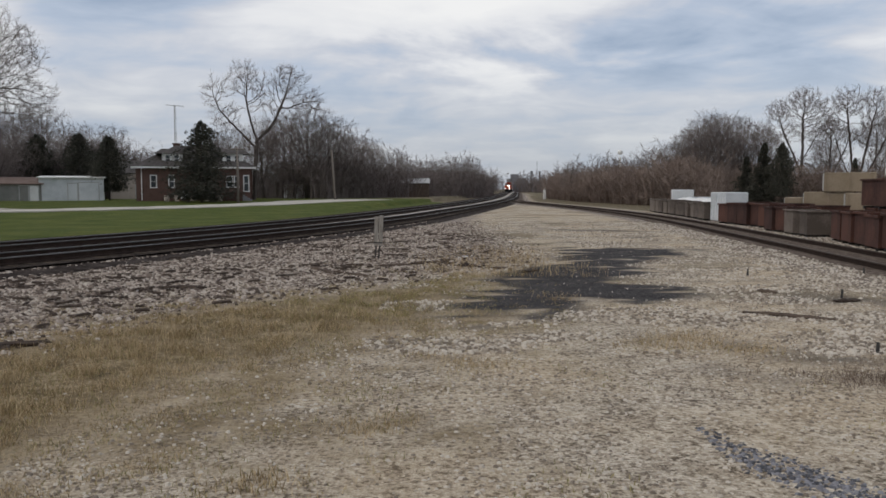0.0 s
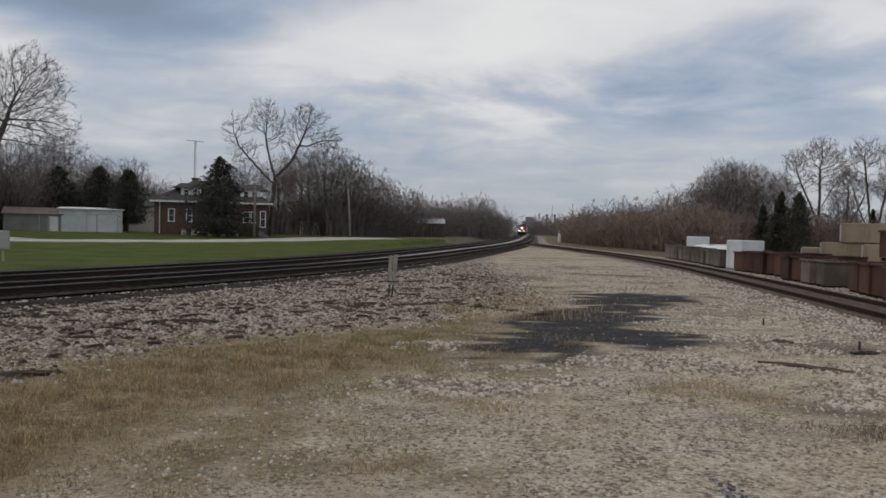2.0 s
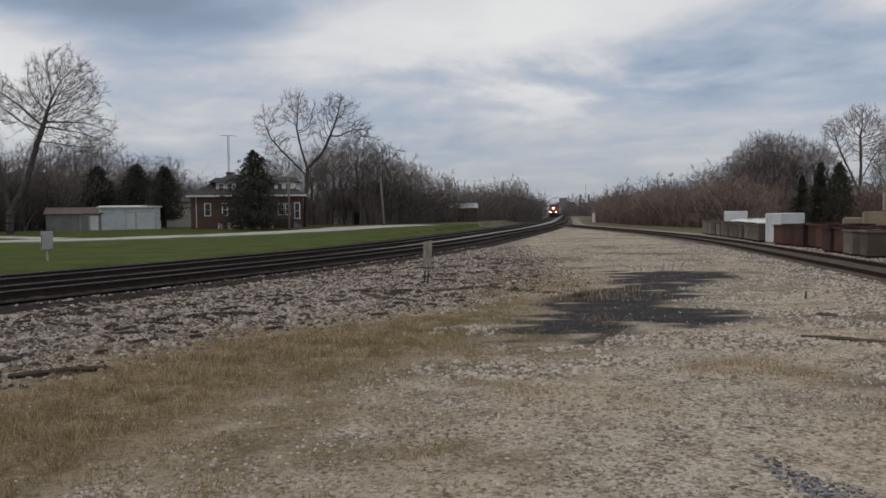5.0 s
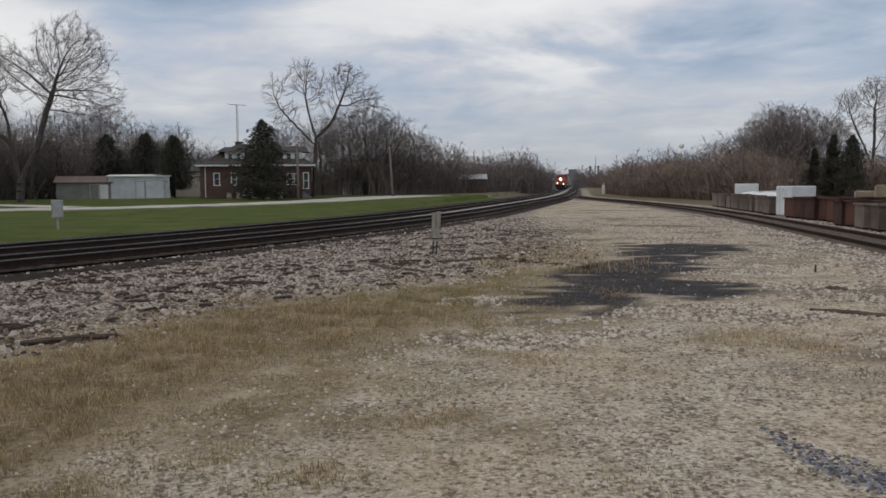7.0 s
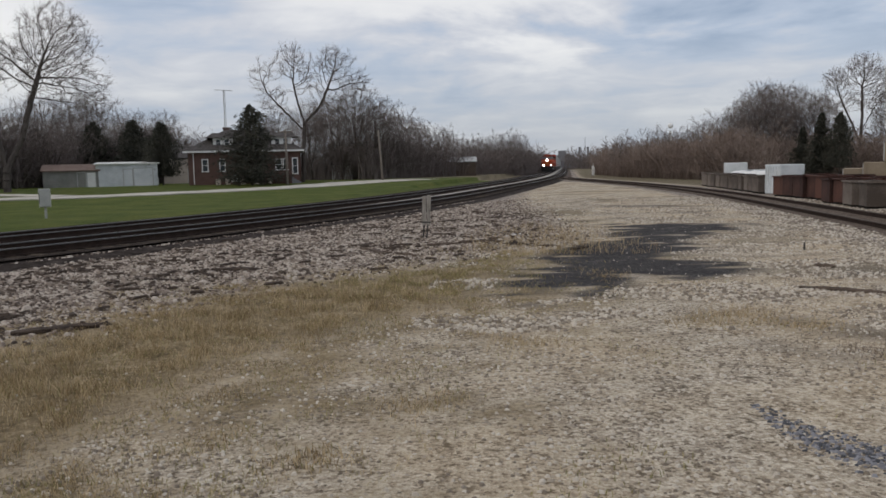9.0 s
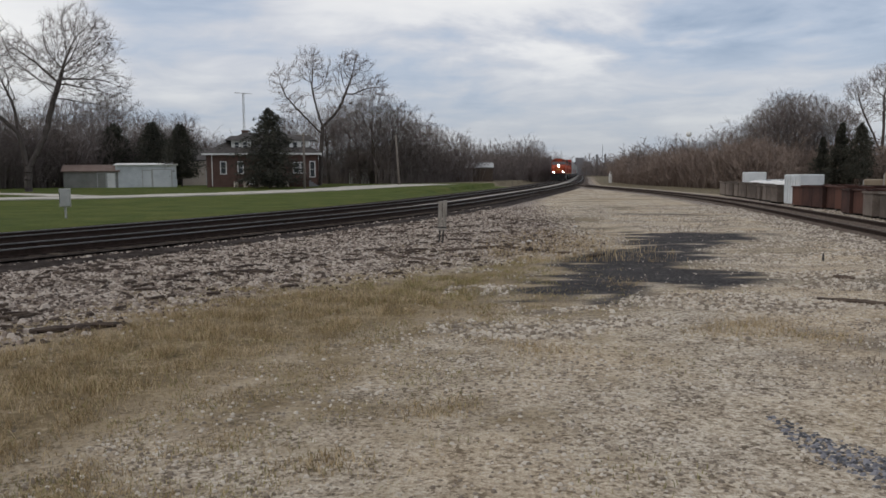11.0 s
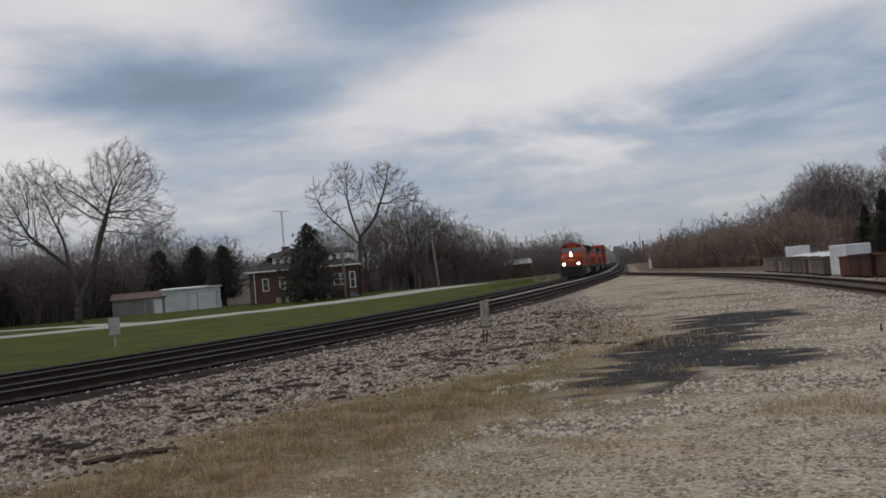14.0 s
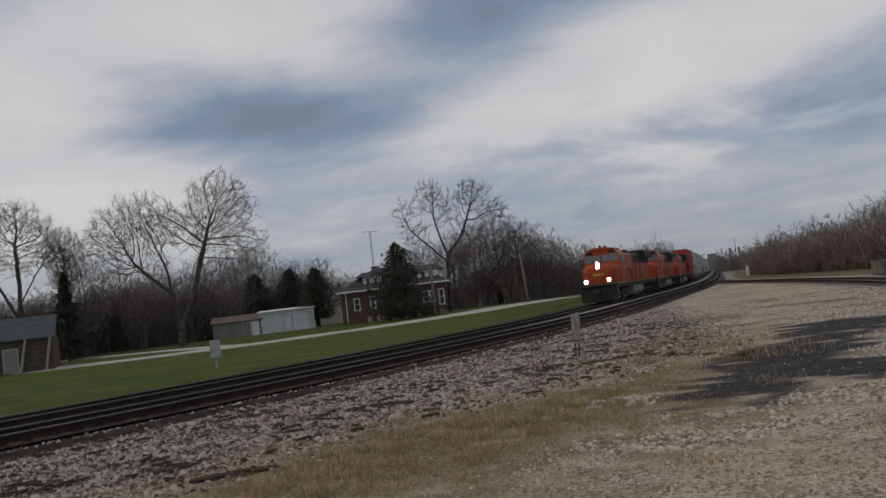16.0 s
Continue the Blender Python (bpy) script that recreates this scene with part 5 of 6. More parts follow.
def build_fittings():
    utility_pole(*polar(-14.5, 92), 6.3, 0.0, "weathered wooden utility pole before the brick house")
    utility_pole(*polar(-7.75, 106), 6.6, -3.5, "leaning weathered wooden utility pole by the lane", False)
    # antenna mast
    x, y = polar(-18.55, 122)
    mast = thing("antenna_mast", Matrix.Translation((x, y, height(x, y))), "thin lattice antenna mast behind the house", "antenna mast")
    h = 13.4
    for k in range(3):
        a = k * 2.094
        part("leg", Shape().tube([(0.2 * math.cos(a), 0.2 * math.sin(a), 0), (0.14 * math.cos(a), 0.14 * math.sin(a), h)], 0.028, 5), M_GALV, mast)
    br = Shape()
    for j in range(32):
        for k in range(3):
            a, b = k * 2.094, (k + 1) * 2.094
            z = j * h / 32
            br.tube([(0.17 * math.cos(a), 0.17 * math.sin(a), z), (0.17 * math.cos(b), 0.17 * math.sin(b), z + h / 32)], 0.014, 3)
    part("lacing", br, M_GALV, mast)
    boom = part("boom", Shape().tube([(-1.3, 0, h + 0.15), (1.3, 0.1, h - 0.05)], 0.04, 6), M_GALV, mast, "aerial boom")
    for k in range(9):
        part("aerial_rod", Shape().tube([(-1.2 + 0.3 * k, -0.5, h + 0.13 - 0.023 * k), (-1.2 + 0.3 * k, 0.5, h + 0.13 - 0.023 * k)], 0.014, 4), M_GALV, boom)
    # grey relay box on its stem across the track
    x, y = -21.4, 36.9
    b = thing("relay_box", Matrix.Translation((x, y, height(x, y))) @ Matrix.Rotation(radians(25), 4, "Z"), "grey steel relay box on a post beside the track", "relay box")
    part("post", Shape().tube([(0, 0, -0.2), (0, 0, 0.6)], 0.055, 10), M_GALV, b)
    box = part("cabinet", Shape().bevelled(0, 0, 0.98, 0.5, 0.34, 0.88, 0.02), M_GALV, b, "pale grey steel cabinet", False)
    part("cabinet_door", Shape().bevelled(0, -0.18, 0.98, 0.42, 0.02, 0.78, 0.008), M_GALV, box)
    part("hinge", Shape().tube([(-0.22, -0.2, 0.7), (-0.22, -0.2, 1.25)], 0.012, 6), M_DARKMETAL, box)
    # weathered marker post beside the ballast
    x, y = -1.78, 21.4
    p = thing("marker_post", Matrix.Translation((x, y, height(x, y) - 0.06)) @ Matrix.Rotation(radians(2.5), 4, "Y"), "weathered grey wooden marker post on two thin legs", "post")
    s = Shape()
    rng = random.Random(4)
    for k in (-1, 1):
        s.loft([[(k * 0.062 + u * (0.052 + rng.uniform(-0.004, 0.004)), v * 0.045, z + rng.uniform(-0.01, 0.01)) for u, v in ((-1, -1), (1, -1), (1, 1), (-1, 1))] for z in (0.42, 0.6, 0.8, 1.0, 1.23 - 0.03 * (k < 0))])
    part("board", s, M_GREYWOOD, p, "split grey boards")
    for k in (-1, 1):
        part("leg", Shape().tube([(k * 0.055 - 0.03, 0, -0.15), (k * 0.045 - 0.01, 0, 0.3), (k * 0.05, 0, 0.55)], [0.022, 0.022, 0.024], 6), M_DARKMETAL, p, "dark thin iron leg")
    part("band", Shape().box(0, 0, 0.5, 0.25, 0.1, 0.03), M_DARKMETAL, p)
    # white stub by the brush and two small stakes in the gravel
    x, y = polar(7.3, 150)
    solo("switch_stand", Shape().bevelled(0, 0, 0.9, 0.5, 0.4, 1.8, 0.05).tube([(0, 0, 1.8), (0, 0, 2.2)], 0.06, 6), M_WHITE, Matrix.Translation((x, y, -0.1)), "white switch stand beside the side track", "switch stand")
    for x, y, hh in ((6.65, 17.2, 0.17), (5.0, 9.0, 0.14), (6.9, 13.6, 0.15), (9.4, 17.6, 0.2)):
        solo("stake", Shape().tube([(0, 0, -0.1), (0.01, 0, hh * 0.6), (0.015, 0.01, hh)], [0.022, 0.02, 0.016], 6), M_DARKMETAL, Matrix.Translation((x, y, height(x, y))), "short dark iron stake in the gravel", "stake", "stakes")


build_fittings()


def driftwood(length, r, seed, bend=0.12):
    """A rotten, split length of timber."""
    rng = random.Random(seed)
    n = 9
    rings = []
    for i in range(n):
        u = i / (n - 1)
        c = Vector(((u - 0.5) * length, bend * length * 0.3 * math.sin(u * 3.1 + seed), r * 0.55))
        q = r * (0.35 + 0.65 * math.sin(math.pi * min(1, max(0.08, u * 0.9 + 0.07)))) * rng.uniform(0.8, 1.2)
        rings.append([c + Vector((0, math.cos(a) * q * rng.uniform(0.8, 1.2), math.sin(a) * q * 0.7 * rng.uniform(0.7, 1.2))) for a in (6.283 * k / 7 for k in range(7))])
    return Shape().loft(rings)


def build_litter():
    rng = random.Random(15)

    def wood(x, y, ln, r, turn, label, seed):
        solo("timber", driftwood(ln, r, seed), M_DRIFT, Matrix.Translation((x, y, height(x, y) - r * 0.1)) @ Matrix.Rotation(radians(turn), 4, "Z"), label, "timber", "broken timbers")
    wood(5.15, 11.7, 1.3, 0.055, -32, "long rotten brown timber lying on gravel", 3)
    wood(-5.3, 9.3, 1.1, 0.07, 24, "rotten pale-ended timber in dry grass", 5)
    for k, (x, y, ln) in enumerate(((-2.6, 17.8, 0.9), (-1.9, 17.3, 0.8), (-3.0, 18.6, 0.5), (-0.3, 20.2, 0.9), (0.5, 19.4, 0.7), (0.9, 18.9, 0.6), (1.4, 18.5, 0.5), (-0.6, 21.5, 0.7), (-1.2, 19.2, 0.8), (0.1, 20.9, 0.5), (-4.9, 15.0, 0.8), (-6.0, 13.9, 0.7), (-5.6, 14.6, 0.5), (-2.2, 19.4, 0.5), (-3.5, 17.1, 0.4), (-1.4, 22.6, 0.6), (2.0, 18.0, 0.6), (-5.3, 15.9, 0.6), (0.6, 23.0, 0.6), (-0.9, 18.3, 0.5), (6.8, 13.2, 0.5), (7.6, 12.2, 0.5), (5.9, 14.3, 0.35), (-7.4, 14.4, 0.5), (-8.0, 15.6, 0.6))):
        wood(x, y, ln, rng.uniform(0.03, 0.065), rng.uniform(-60, 40), "dark broken tie splinter among ballast stones", 20 + k)
    chips = Shape()
    for x, y, r in scatter(420, (-14, 4, 9, 34, lambda x, y: smooth(0.6, -0.6, x - curve_x(FIELD, y)) * smooth(4.6, 5.2, side_of_main(x, y)) * (0.15 + 0.85 * smooth(0.0, 0.35, noise.noise((x * 0.7, y * 0.7, 31))))), 33):
        m = Matrix.Rotation(r.uniform(0, 6.28), 3, "Z") @ Matrix.Rotation(r.uniform(-0.3, 0.3), 3, "X")
        chips.box(x, y, height(x, y) + 0.045, r.uniform(0.1, 0.4), r.uniform(0.02, 0.06), 0.035, m, 0.8)
    tagged(part("wood_chips", chips, M_DRIFT), "dark splinters of old ties strewn over ballast", "debris", kind="stuff")
    for k, (x, y, s) in enumerate(((0.62, 22.0, 0.07), (0.8, 22.15, 0.05), (-5.75, 14.75, 0.06), (2.4, 28, 0.05), (0.45, 21.8, 0.05))):
        solo("paper_scrap", driftwood(s * 2.2, s * 0.6, 60 + k), M_LITTER, Matrix.Translation((x, y, height(x, y))) @ Matrix.Rotation(k, 4, "Z"), "crumpled white litter scrap among stones", "litter", "litter scraps")


build_litter()


# ---- the yard beyond the side track ----
def steel_bin(w, d, h, mat, label, name="storage_bin"):
    """A ribbed open bin on runners with a rolled rim."""
    root = thing(name, Matrix.Identity(4), label, "bin", "stacked bins")
    wall = Shape()
    for cx, cy, sx, sy in ((0, -d / 2 + 0.02, w, 0.04), (0, d / 2 - 0.02, w, 0.04), (-w / 2 + 0.02, 0, 0.04, d - 0.08), (w / 2 - 0.02, 0, 0.04, d - 0.08)):
        wall.box(cx, cy, h / 2 + 0.06, sx, sy, h - 0.12)
    wall.box(0, 0, 0.14, w - 0.08, d - 0.08, 0.04)
    body = part("body", wall, mat, root)
    n = max(3, int(w / 0.3))
    for k in range(n + 1):
        x = -w / 2 + 0.03 + (w - 0.06) * k / n
        part("rib", Shape().box(x, -d / 2 - 0.02, h / 2 + 0.04, 0.055, 0.05, h - 0.12), mat, body)
    part("rim", Shape().box(0, -d / 2 - 0.01, h - 0.03, w + 0.08, 0.1, 0.07).box(0, d / 2 + 0.01, h - 0.03, w + 0.08, 0.1, 0.07).box(-w / 2 - 0.01, 0, h - 0.03, 0.1, d, 0.07).box(w / 2 + 0.01, 0, h - 0.03, 0.1, d, 0.07), mat, body)
    for k in (-1, 1):
        part("runner", Shape().box(k * w * 0.35, 0, 0.05, 0.1, d, 0.1), M_DARKMETAL, root)
    return root


def build_yard():
    rust = steel_bin(1.25, 1.1, 1.15, M_RUSTBIN, "rust-brown ribbed steel bin in a stacked row")
    taupe = steel_bin(1.25, 1.1, 1.12, M_TAUPEBIN, "grey-brown panelled bin in a row")
    used = {rust: False, taupe: False}
    rng = random.Random(9)

    def put(kind, x, y, z, turn):
        m = Matrix.Translation((x + rng.uniform(-0.12, 0.12), y, z)) @ Matrix.Rotation(radians(turn + rng.uniform(-5, 5)), 4, "Z") @ Matrix.Diagonal((1, 1, 1.0 if z > 0.5 else rng.uniform(0.94, 1.05), 1))
        if used[kind]:
            return copy_thing(kind, m)
        used[kind] = True
        kind.matrix_basis = m
        return kind

    def row(kind, x0, y0, x1, y1, n, z=0.0, turn=None):
        a = math.degrees(math.atan2(y1 - y0, x1 - x0)) + 180 if turn is None else turn
        for k in range(n):
            t = k / max(1, n - 1)
            x, y = x0 + (x1 - x0) * t, y0 + (y1 - y0) * t
            put(kind, x, y, (height(x, y) if z == 0 else z) - 0.02, a)
    # front row along the side track
    row(taupe, 15.0, 33.0, 14.8, 31.4, 2)
    row(rust, 14.6, 28.4, 13.2, 19.4, 8)
    row(rust, 16.4, 27.6, 15.2, 20.4, 6)
    row(rust, 17.9, 28.4, 16.9, 21.0, 5)
    row(rust, 17.9, 28.4, 16.9, 21.0, 5, 1.15)
    row(rust, 16.2, 24.6, 15.4, 20.5, 3, 1.15)
    row(rust, 19.4, 27.5, 18.6, 22.5, 4)
    row(rust, 19.4, 27.5, 18.6, 22.5, 4, 1.15)
    row(rust, 17.0, 30.5, 16.6, 26.5, 4)
    row(rust, 17.0, 30.5, 16.6, 26.5, 4, 1.15)
    row(rust, 17.3, 24.0, 16.9, 21.0, 3, 2.3)
    row(rust, 15.3, 35.6, 15.2, 34.3, 2)
    # row further on
    row(rust, 16.0, 43.5, 16.2, 35.6, 7)
    row(rust, 17.5, 43.5, 17.7, 36.5, 6)
    row(taupe, 17.9, 66.0, 16.5, 48.6, 13)
    box = thing("white_tank_box", Matrix.Translation((16.9, 46.8, 0)) @ Matrix.Rotation(radians(-78), 4, "Z"), "white upright steel box container beside the bins", "container")
    part("body", Shape().bevelled(0, 0, 0.86, 1.6, 1.5, 1.68, 0.04), M_WHITEMETAL, box)
    for k in range(6):
        part("rib", Shape().box(-0.65 + k * 0.26, -0.77, 0.86, 0.06, 0.05, 1.6), M_WHITEMETAL, box)
    v = thing("white_trailer", Matrix.Translation((*polar(16.8, 78), -0.15)) @ Matrix.Rotation(radians(-12), 4, "Z"), "white box trailer parked behind the bins", "trailer")
    part("body", Shape().bevelled(0, 0, 1.35, 1.9, 2.0, 1.25, 0.05), M_WHITEMETAL, v)
    part("bed", Shape().box(2.1, 0, 1.0, 2.2, 1.8, 0.6), M_WHITEMETAL, v, "white low bed")
    for k in (-1.0, 0.9, 2.9):
        part("wheel", Shape().tube([(k, -1.12, 0.4), (k, -0.9, 0.4)], 0.38, 14), M_BLACK, v)
    def beige(az, d, w, h, z, turn, n=3):
        x, y = polar(az, d)
        b = thing("beige_crate", Matrix.Translation((x, y, z)) @ Matrix.Rotation(radians(turn), 4, "Z"), "beige panelled crate stacked in the yard", "crate", "beige crates")
        part("body", Shape().bevelled(0, 0, h / 2, w, 1.6, h, 0.03), M_BEIGE, b)
        for k in range(n):
            part("batten", Shape().box(-w / 2 + 0.08 + (w - 0.16) * k / (n - 1), -0.82, h / 2, 0.09, 0.05, h - 0.05), M_BEIGE, b)
        part("end_panel", Shape().box(-w / 2 - 0.02, 0, h / 2, 0.04, 1.5, h - 0.1), M_CONTWHITE, b, "paler end panel")
    beige(24.3, 46, 1.5, 1.45, 0, -25)
    beige(25.9, 44.5, 2.2, 1.75, 0, -25)
    beige(28.2, 43.5, 2.0, 1.7, 0, -25)
    beige(27.1, 44.4, 2.3, 0.95, 1.75, -25)
    rng2 = random.Random(71)
    for k in range(14):
        x, y = polar(16.9 + 0.17 * k, 66 - 0.5 * k)
        solo("white_sack", Shape().tube([(-0.55, 0, 0.55), (-0.4, 0, 0.6), (0.0, 0.05, 0.62), (0.4, 0, 0.6), (0.55, 0, 0.55)], [0.2, 0.48, 0.55, 0.5, 0.2], 9), M_WHITE, Matrix.Translation((x, y, rng2.uniform(0.0, 0.12))) @ Matrix.Rotation(rng2.uniform(-0.4, 0.4), 4, "Z"), "plump white sack heaped behind the bins", "sack", "white sacks", "", True)
    x, y = polar(34.6, 50)
    gable_shed("white_roofed_store", "long store with pale sheet roof behind bins", x, y, -30, 9, 6, 2.6, 0.7, M_GREYSIDING, M_CONTWHITE, [(0, 2.2, 2.2, M_DRIFT, "brown door")], 0, "store")


build_yard()


# ---- the train ----
def wheelset(parent, xs, r=0.5):
    for x in xs:
        for s in (-0.72, 0.72):
            part("wheel", Shape().tube([(s - 0.07, x, r), (s + 0.07, x, r)], r, 18), M_DARKMETAL, parent)


def truck(parent, y, n, base):
    f = Shape()
    for s in (-1.02, 1.02):
        f.bevelled(s, y, 0.62, 0.14, base + 1.1, 0.34, 0.03)
    f.box(0, y, 0.62, 1.8, 0.5, 0.3)
    t = part("bogie", f, M_BLACK, parent, "black bogie frame")
    wheelset(t, [y + (k - (n - 1) / 2) * base / max(1, n - 1) for k in range(n)])


def locomotive(lead=True, label="orange and black diesel locomotive with lit headlights"):
    """Nose at y = 0, the body runs back along +y; rail head at z = 0."""
    root = thing("locomotive", Matrix.Identity(4), label, "locomotive", "locomotives")
    L = 22.3
    frame_ = part("underframe", Shape().bevelled(0, L / 2, 1.32, 2.9, L - 0.4, 0.36, 0.04), M_BLACK, root, "black underframe")
    part("fuel_tank", Shape().loft([[(-1.35, y, 0.55), (-1.1, y, 0.3), (1.1, y, 0.3), (1.35, y, 0.55), (1.35, y, 1.12), (-1.35, y, 1.12)] for y in (8.7, 13.9)]), M_TANK, root, "pale grey fuel tank")
    part("pilot", Shape().loft([[(-1.5, y, z0), (1.5, y, z0), (1.5, y, 1.3), (-1.5, y, 1.3)] for y, z0 in ((0.05, 0.14), (0.45, 0.14))]), M_BLACK, root, "black pilot plate")
    part("coupler", Shape().bevelled(0, -0.25, 0.9, 0.3, 0.6, 0.3, 0.05), M_DARKMETAL, root)
    part("anticlimber", Shape().bevelled(0, 0.15, 1.45, 3.0, 0.5, 0.2, 0.04), M_BLACK, root)
    # low wide nose, then the cab
    nose = Shape().loft([[(-w, y, 1.5), (w, y, 1.5), (w, y, h - 0.35), (w * 0.72, y, h), (-w * 0.72, y, h), (-w, y, h - 0.35)] for y, w, h in ((0.75, 1.05, 2.95), (1.1, 1.42, 3.2), (2.5, 1.5, 3.35))])
    part("nose", nose, M_ORANGE, root, "orange wide nose")
    cab = Shape().loft([[(-w, y, 1.5), (w, y, 1.5), (w, y, 3.9), (w * 0.78, y, 4.45), (w * 0.3, y, 4.62), (-w * 0.3, y, 4.62), (-w * 0.78, y, 4.45), (-w, y, 3.9)] for y, w in ((2.5, 1.54), (5.0, 1.54))])
    part("cab", cab, M_ORANGE, root, "orange crew cab")
    wind = Shape()
    for a, b in ((-1.42, -0.72), (-0.66, -0.06), (0.06, 0.66), (0.72, 1.42)):
        wind.add([(a, 2.47, 3.42), (b, 2.47, 3.42), (b, 2.47, 4.02), (a, 2.47, 4.02), (a, 2.5, 3.42), (b, 2.5, 3.42), (b, 2.5, 4.02), (a, 2.5, 4.02)], [(0, 1, 2, 3), (7, 6, 5, 4), (0, 4, 5, 1), (1, 5, 6, 2), (2, 6, 7, 3), (3, 7, 4, 0)])
    part("windscreen", wind, M_CABGLASS, root, "windscreen panes with reflected sky in their grey tint")
    for s in (-1, 1):
        part("side_window", Shape().box(s * 1.545, 3.8, 3.5, 0.03, 1.5, 0.7), M_GLASS, root)
        part("number_board", Shape().box(s * 0.95, 2.46, 4.22, 0.55, 0.06, 0.2), M_BLACK, root)
    part("cab_roof", Shape().loft([[(-1.25, y, 4.47), (1.25, y, 4.47), (0.5, y, 4.66), (-0.5, y, 4.66)] for y in (2.4, 5.1)]), M_ORANGE, root)
    part("horn", Shape().tube([(-0.3, 4.6, 4.7), (-0.3, 4.0, 4.82)], [0.05, 0.11], 8).tube([(0.1, 4.6, 4.7), (0.1, 4.1, 4.8)], [0.05, 0.1], 8), M_BLACK, root)
    # long hood with radiator wings
    hood = part("hood", Shape().loft([[(-0.95, y, 1.5), (0.95, y, 1.5), (0.95, y, 3.95), (0.7, y, 4.2), (-0.7, y, 4.2), (-0.95, y, 3.95)] for y in (5.0, 21.4)]), M_ORANGE, root, "orange engine hood")
    part("hood_top", Shape().loft([[(-0.99, y, 3.2), (0.99, y, 3.2), (0.99, y, 3.97), (0.72, y, 4.26), (-0.72, y, 4.26), (-0.99, y, 3.97)] for y in (5.2, 21.2)]), M_BLACK, hood, "black roof band")
    part("radiator", Shape().loft([[(-1.5, y, 3.75), (1.5, y, 3.75), (1.5, y, 4.3), (1.2, y, 4.5), (-1.2, y, 4.5), (-1.5, y, 4.3)] for y in (16.2, 21.0)]), M_BLACK, hood, "black flared radiator")
    part("blower_housing", Shape().bevelled(0, 8.0, 3.3, 2.6, 3.6, 1.5, 0.1), M_ORANGE, hood)
    part("exhaust", Shape().bevelled(0, 12.4, 4.4, 0.9, 1.2, 0.3, 0.05), M_BLACK, hood)
    for k in range(9):
        for s in (-1, 1):
            part("hood_door", Shape().bevelled(s * 0.965, 10.6 + k * 0.62, 2.55, 0.05, 0.54, 1.7, 0.015), M_ORANGE if k % 4 else M_BLACK, hood)
    part("emblem", Shape().box(0, 0.735, 2.35, 0.9, 0.03, 0.16), M_YELLOW, root, "yellow painted emblem shape")
    for s in (-1, 1):
        part("side_stripe", Shape().box(s * 1.5, L / 2, 1.5, 0.03, L - 1.2, 0.1), M_YELLOW, root, "yellow sill stripe")
        part("walkway", Shape().box(s * 1.25, 13.2, 1.53, 0.6, 16.4, 0.05), M_BLACK, root)
        rail = Shape().tube([(s * 1.5, 5.2, 2.5), (s * 1.5, 21.6, 2.5)], 0.022, 5)
        for k in range(9):
            rail.tube([(s * 1.5, 5.2 + k * 2.05, 1.5), (s * 1.5, 5.2 + k * 2.05, 2.5)], 0.022, 5)
        part("handrail", rail, M_ORANGE, root)
        front = Shape().tube([(s * 1.35, 0.2, 1.5), (s * 1.35, 0.2, 2.45), (s * 0.4, 0.2, 2.45), (s * 0.4, 0.2, 1.5)], 0.025, 5)
        part("front_handrail", front, M_BLACK, root)
        st = Shape()
        for k in range(4):
            st.box(s * 1.35, 0.55, 0.35 + 0.3 * k, 0.35, 0.5, 0.04)
        part("steps", st, M_WHITE, root, "white-edged steps")
    truck(root, 4.2, 3, 3.7)
    truck(root, 18.2, 3, 3.7)
    if lead:
        for x, y, z, r in ((0.0, 0.74, 3.0, 0.15), (0.0, 0.74, 3.27, 0.15), (-0.95, 0.1, 1.85, 0.15), (0.95, 0.1, 1.85, 0.15)):
            c = part("headlight", Shape().tube([(x, y + 0.12, z), (x, y - 0.04, z)], r + 0.04, 14), M_BLACK, root)
            part("lens", Shape().tube([(x, y - 0.03, z), (x, y - 0.07, z)], r, 14), M_LAMP, c, "glowing white lens")
    return root


def container(parent, y, z, ln, mat, h=2.75, label=""):
    c = part("container", Shape().bevelled(0, y, z + h / 2, 2.44, ln, h, 0.05), mat, parent, label)
    ribs = Shape()
    n = int(ln / 0.55)
    for k in range(n):
        for s in (-1, 1):
            ribs.box(s * 1.235, y - ln / 2 + 0.3 + k * (ln - 0.6) / (n - 1), z + h / 2, 0.035, 0.24, h - 0.3)
    tagged(part("corrugation", ribs, mat, c), kind="stuff")
    for s in (-1, 1):
        for e in (-1, 1):
            part("corner_post", Shape().box(s * 1.16, y + e * (ln / 2 - 0.06), z + h / 2, 0.16, 0.16, h + 0.02), mat, c)
    part("end_door", Shape().box(0, y - ln / 2 - 0.02, z + h / 2, 2.1, 0.05, h - 0.3), mat, c)


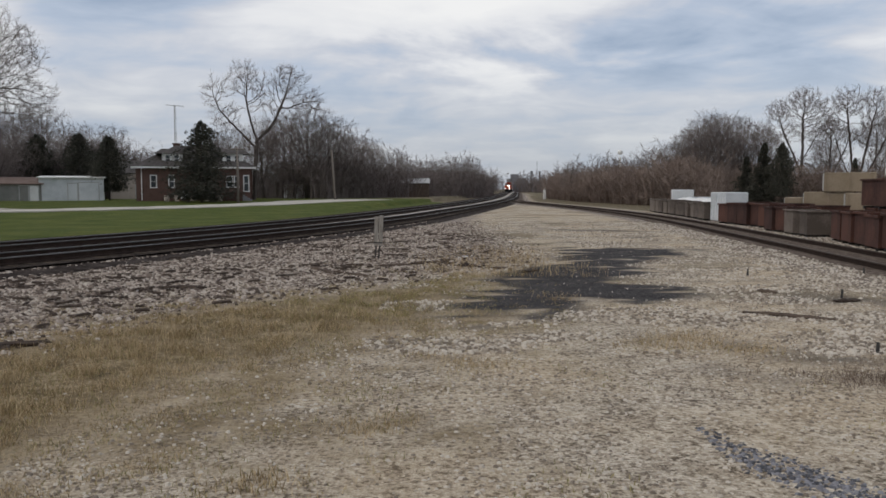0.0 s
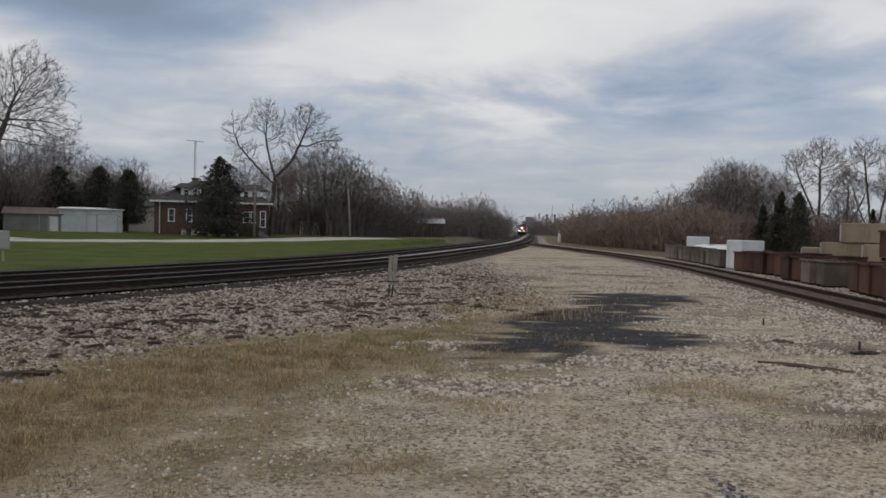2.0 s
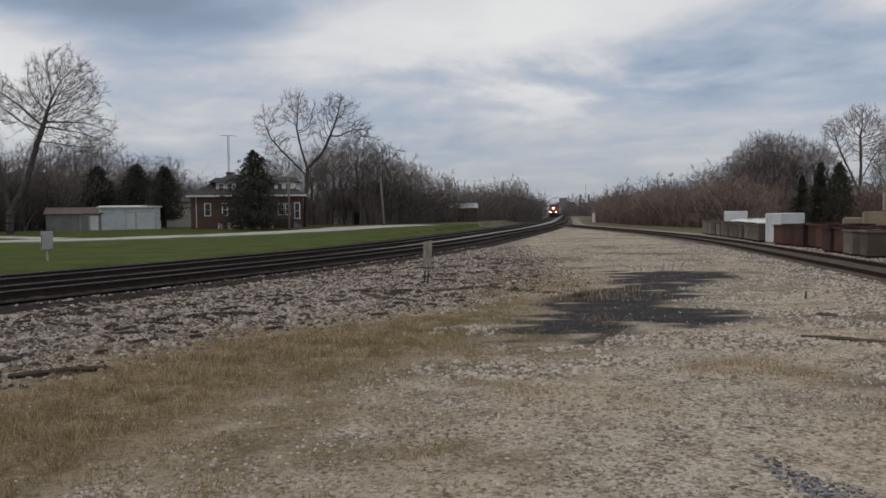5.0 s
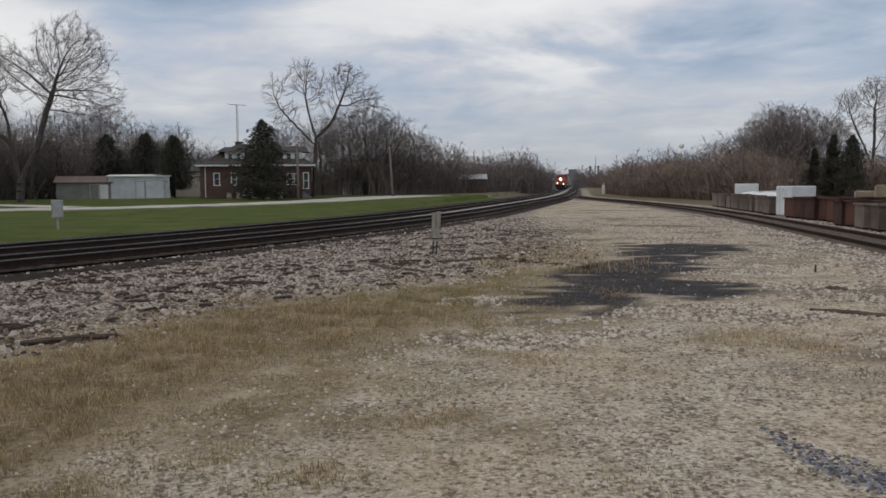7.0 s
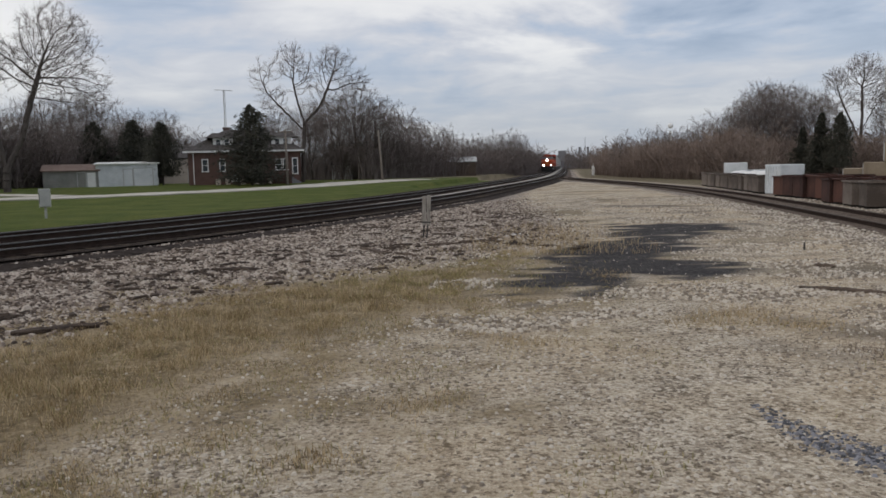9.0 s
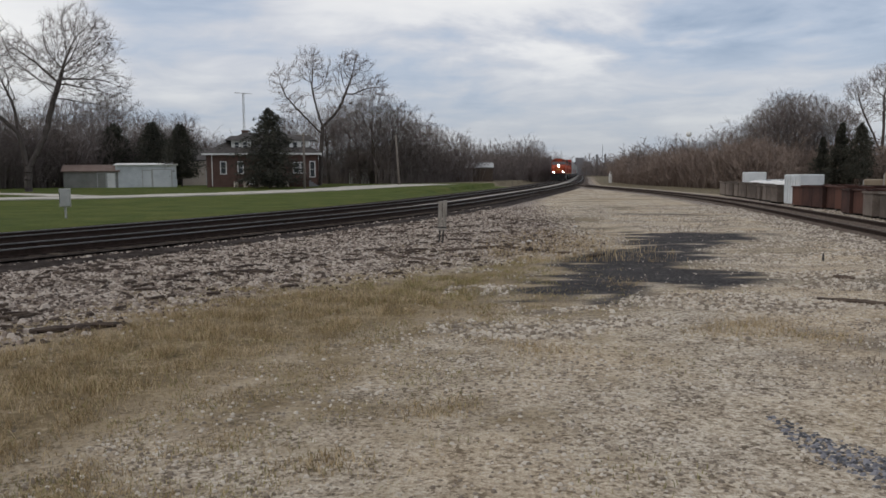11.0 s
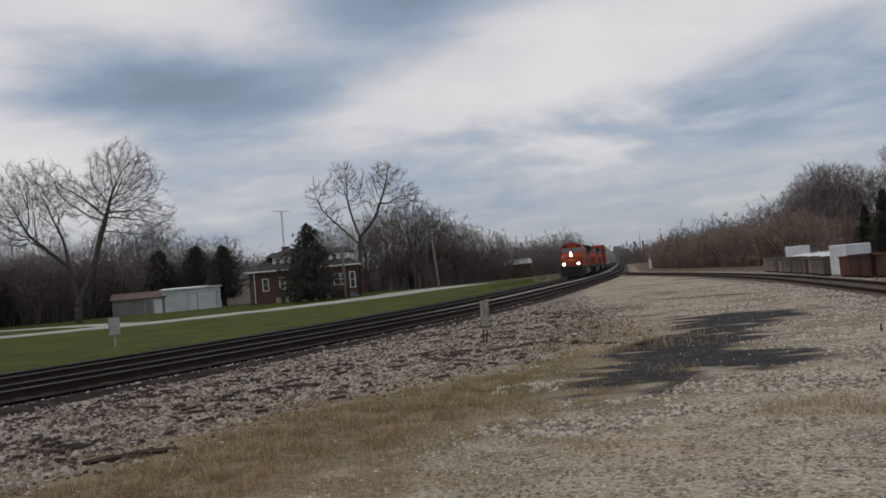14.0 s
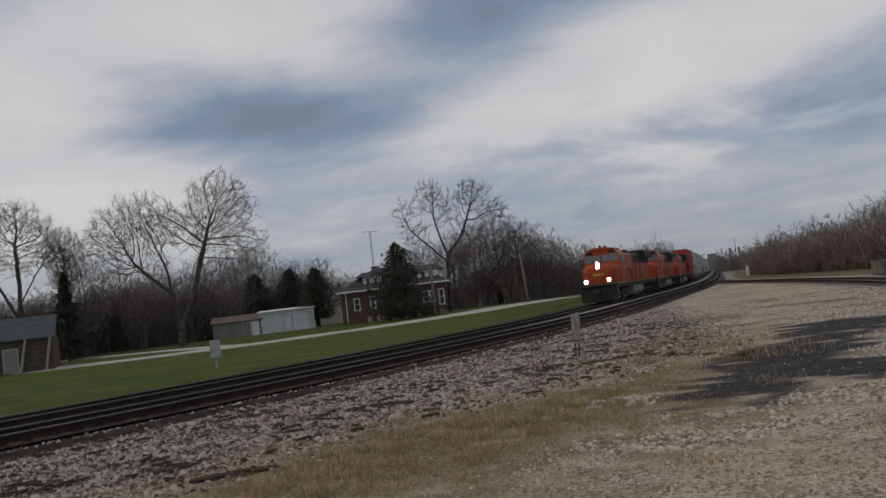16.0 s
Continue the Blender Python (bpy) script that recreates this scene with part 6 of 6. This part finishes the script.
def well_car(top, bottom, label, two=True):
    root = thing("container_car", Matrix.Identity(4), label, "railway wagon", "container wagons")
    L = 19.0
    sill = Shape()
    for s in (-1, 1):
        sill.bevelled(s * 1.35, L / 2, 0.85, 0.16, 13.6, 0.75, 0.04)
    sill.box(0, 1.6, 1.1, 2.2, 2.6, 0.35).box(0, L - 1.6, 1.1, 2.2, 2.6, 0.35).box(0, L / 2, 0.42, 2.5, 13.0, 0.14)
    part("well_frame", sill, M_DARKMETAL, root, "dark steel well frame")
    truck(root, 1.4, 2, 1.7)
    truck(root, L - 1.4, 2, 1.7)
    container(root, L / 2, 0.4, 12.2, bottom, 2.55)
    if two:
        container(root, L / 2, 2.97, 15.2, top, 2.55)
    return root


HEAD_D, SPEED = 66.5, 20.4      # the nose's place at the end of the clip, and metres a second


def build_train():
    out = []
    pos = 0.0
    loco = locomotive(True)
    out.append((loco, 0.0, 22.3))
    plain = locomotive(False, "orange and black trailing diesel locomotive")
    pos = 22.9
    out.append((plain, pos, 22.3))
    pos += 22.9
    out.append((copy_thing(plain, Matrix.Identity(4)), pos, 22.3))
    pos += 22.9
    red = well_car(M_REDPAINT, M_REDPAINT, "wagon with two stacked red containers")
    white = well_car(M_CONTWHITE, M_CONTWHITE, "wagon with two stacked white containers")
    mixed = well_car(M_CONTWHITE, M_REDPAINT, "wagon with a white container on a red one")
    kinds = [red, white, white, white, mixed, white, white, white, mixed, white, white, white, white, white, white, white]
    seen_ = set()
    for k in kinds:
        ob = k if k not in seen_ else copy_thing(k, Matrix.Identity(4))
        seen_.add(k)
        out.append((ob, pos, 19.0))
        pos += 19.4
    return out


TRAIN = build_train()


def motions():
    fine = track_line(beside(MAIN, FAR_TRACK), 40, 1190, 1.0)
    d0 = min(range(len(fine)), key=lambda i: abs(math.hypot(fine[i][0], fine[i][1]) - HEAD_D))

    def at(s):
        i = min(len(fine) - 2, max(0, int(s)))
        u = s - i
        a, b = fine[i], fine[i + 1]
        return Vector((a[0] + (b[0] - a[0]) * u, a[1] + (b[1] - a[1]) * u, RAIL_Z))
    for ob, back, length in TRAIN:
        rows = []
        for k in range(33):
            t = k * 0.5
            s = d0 + SPEED * (16 - t) + back
            front, rear = at(s + 0.18 * length), at(s + 0.82 * length)
            d = (rear - front).normalized()
            p = front - d * 0.18 * length
            rows.append((t, Matrix.Translation(p) @ Matrix.Rotation(math.atan2(d.y, d.x) - math.pi / 2, 4, "Z")))
        walk(ob, rows)


motions()
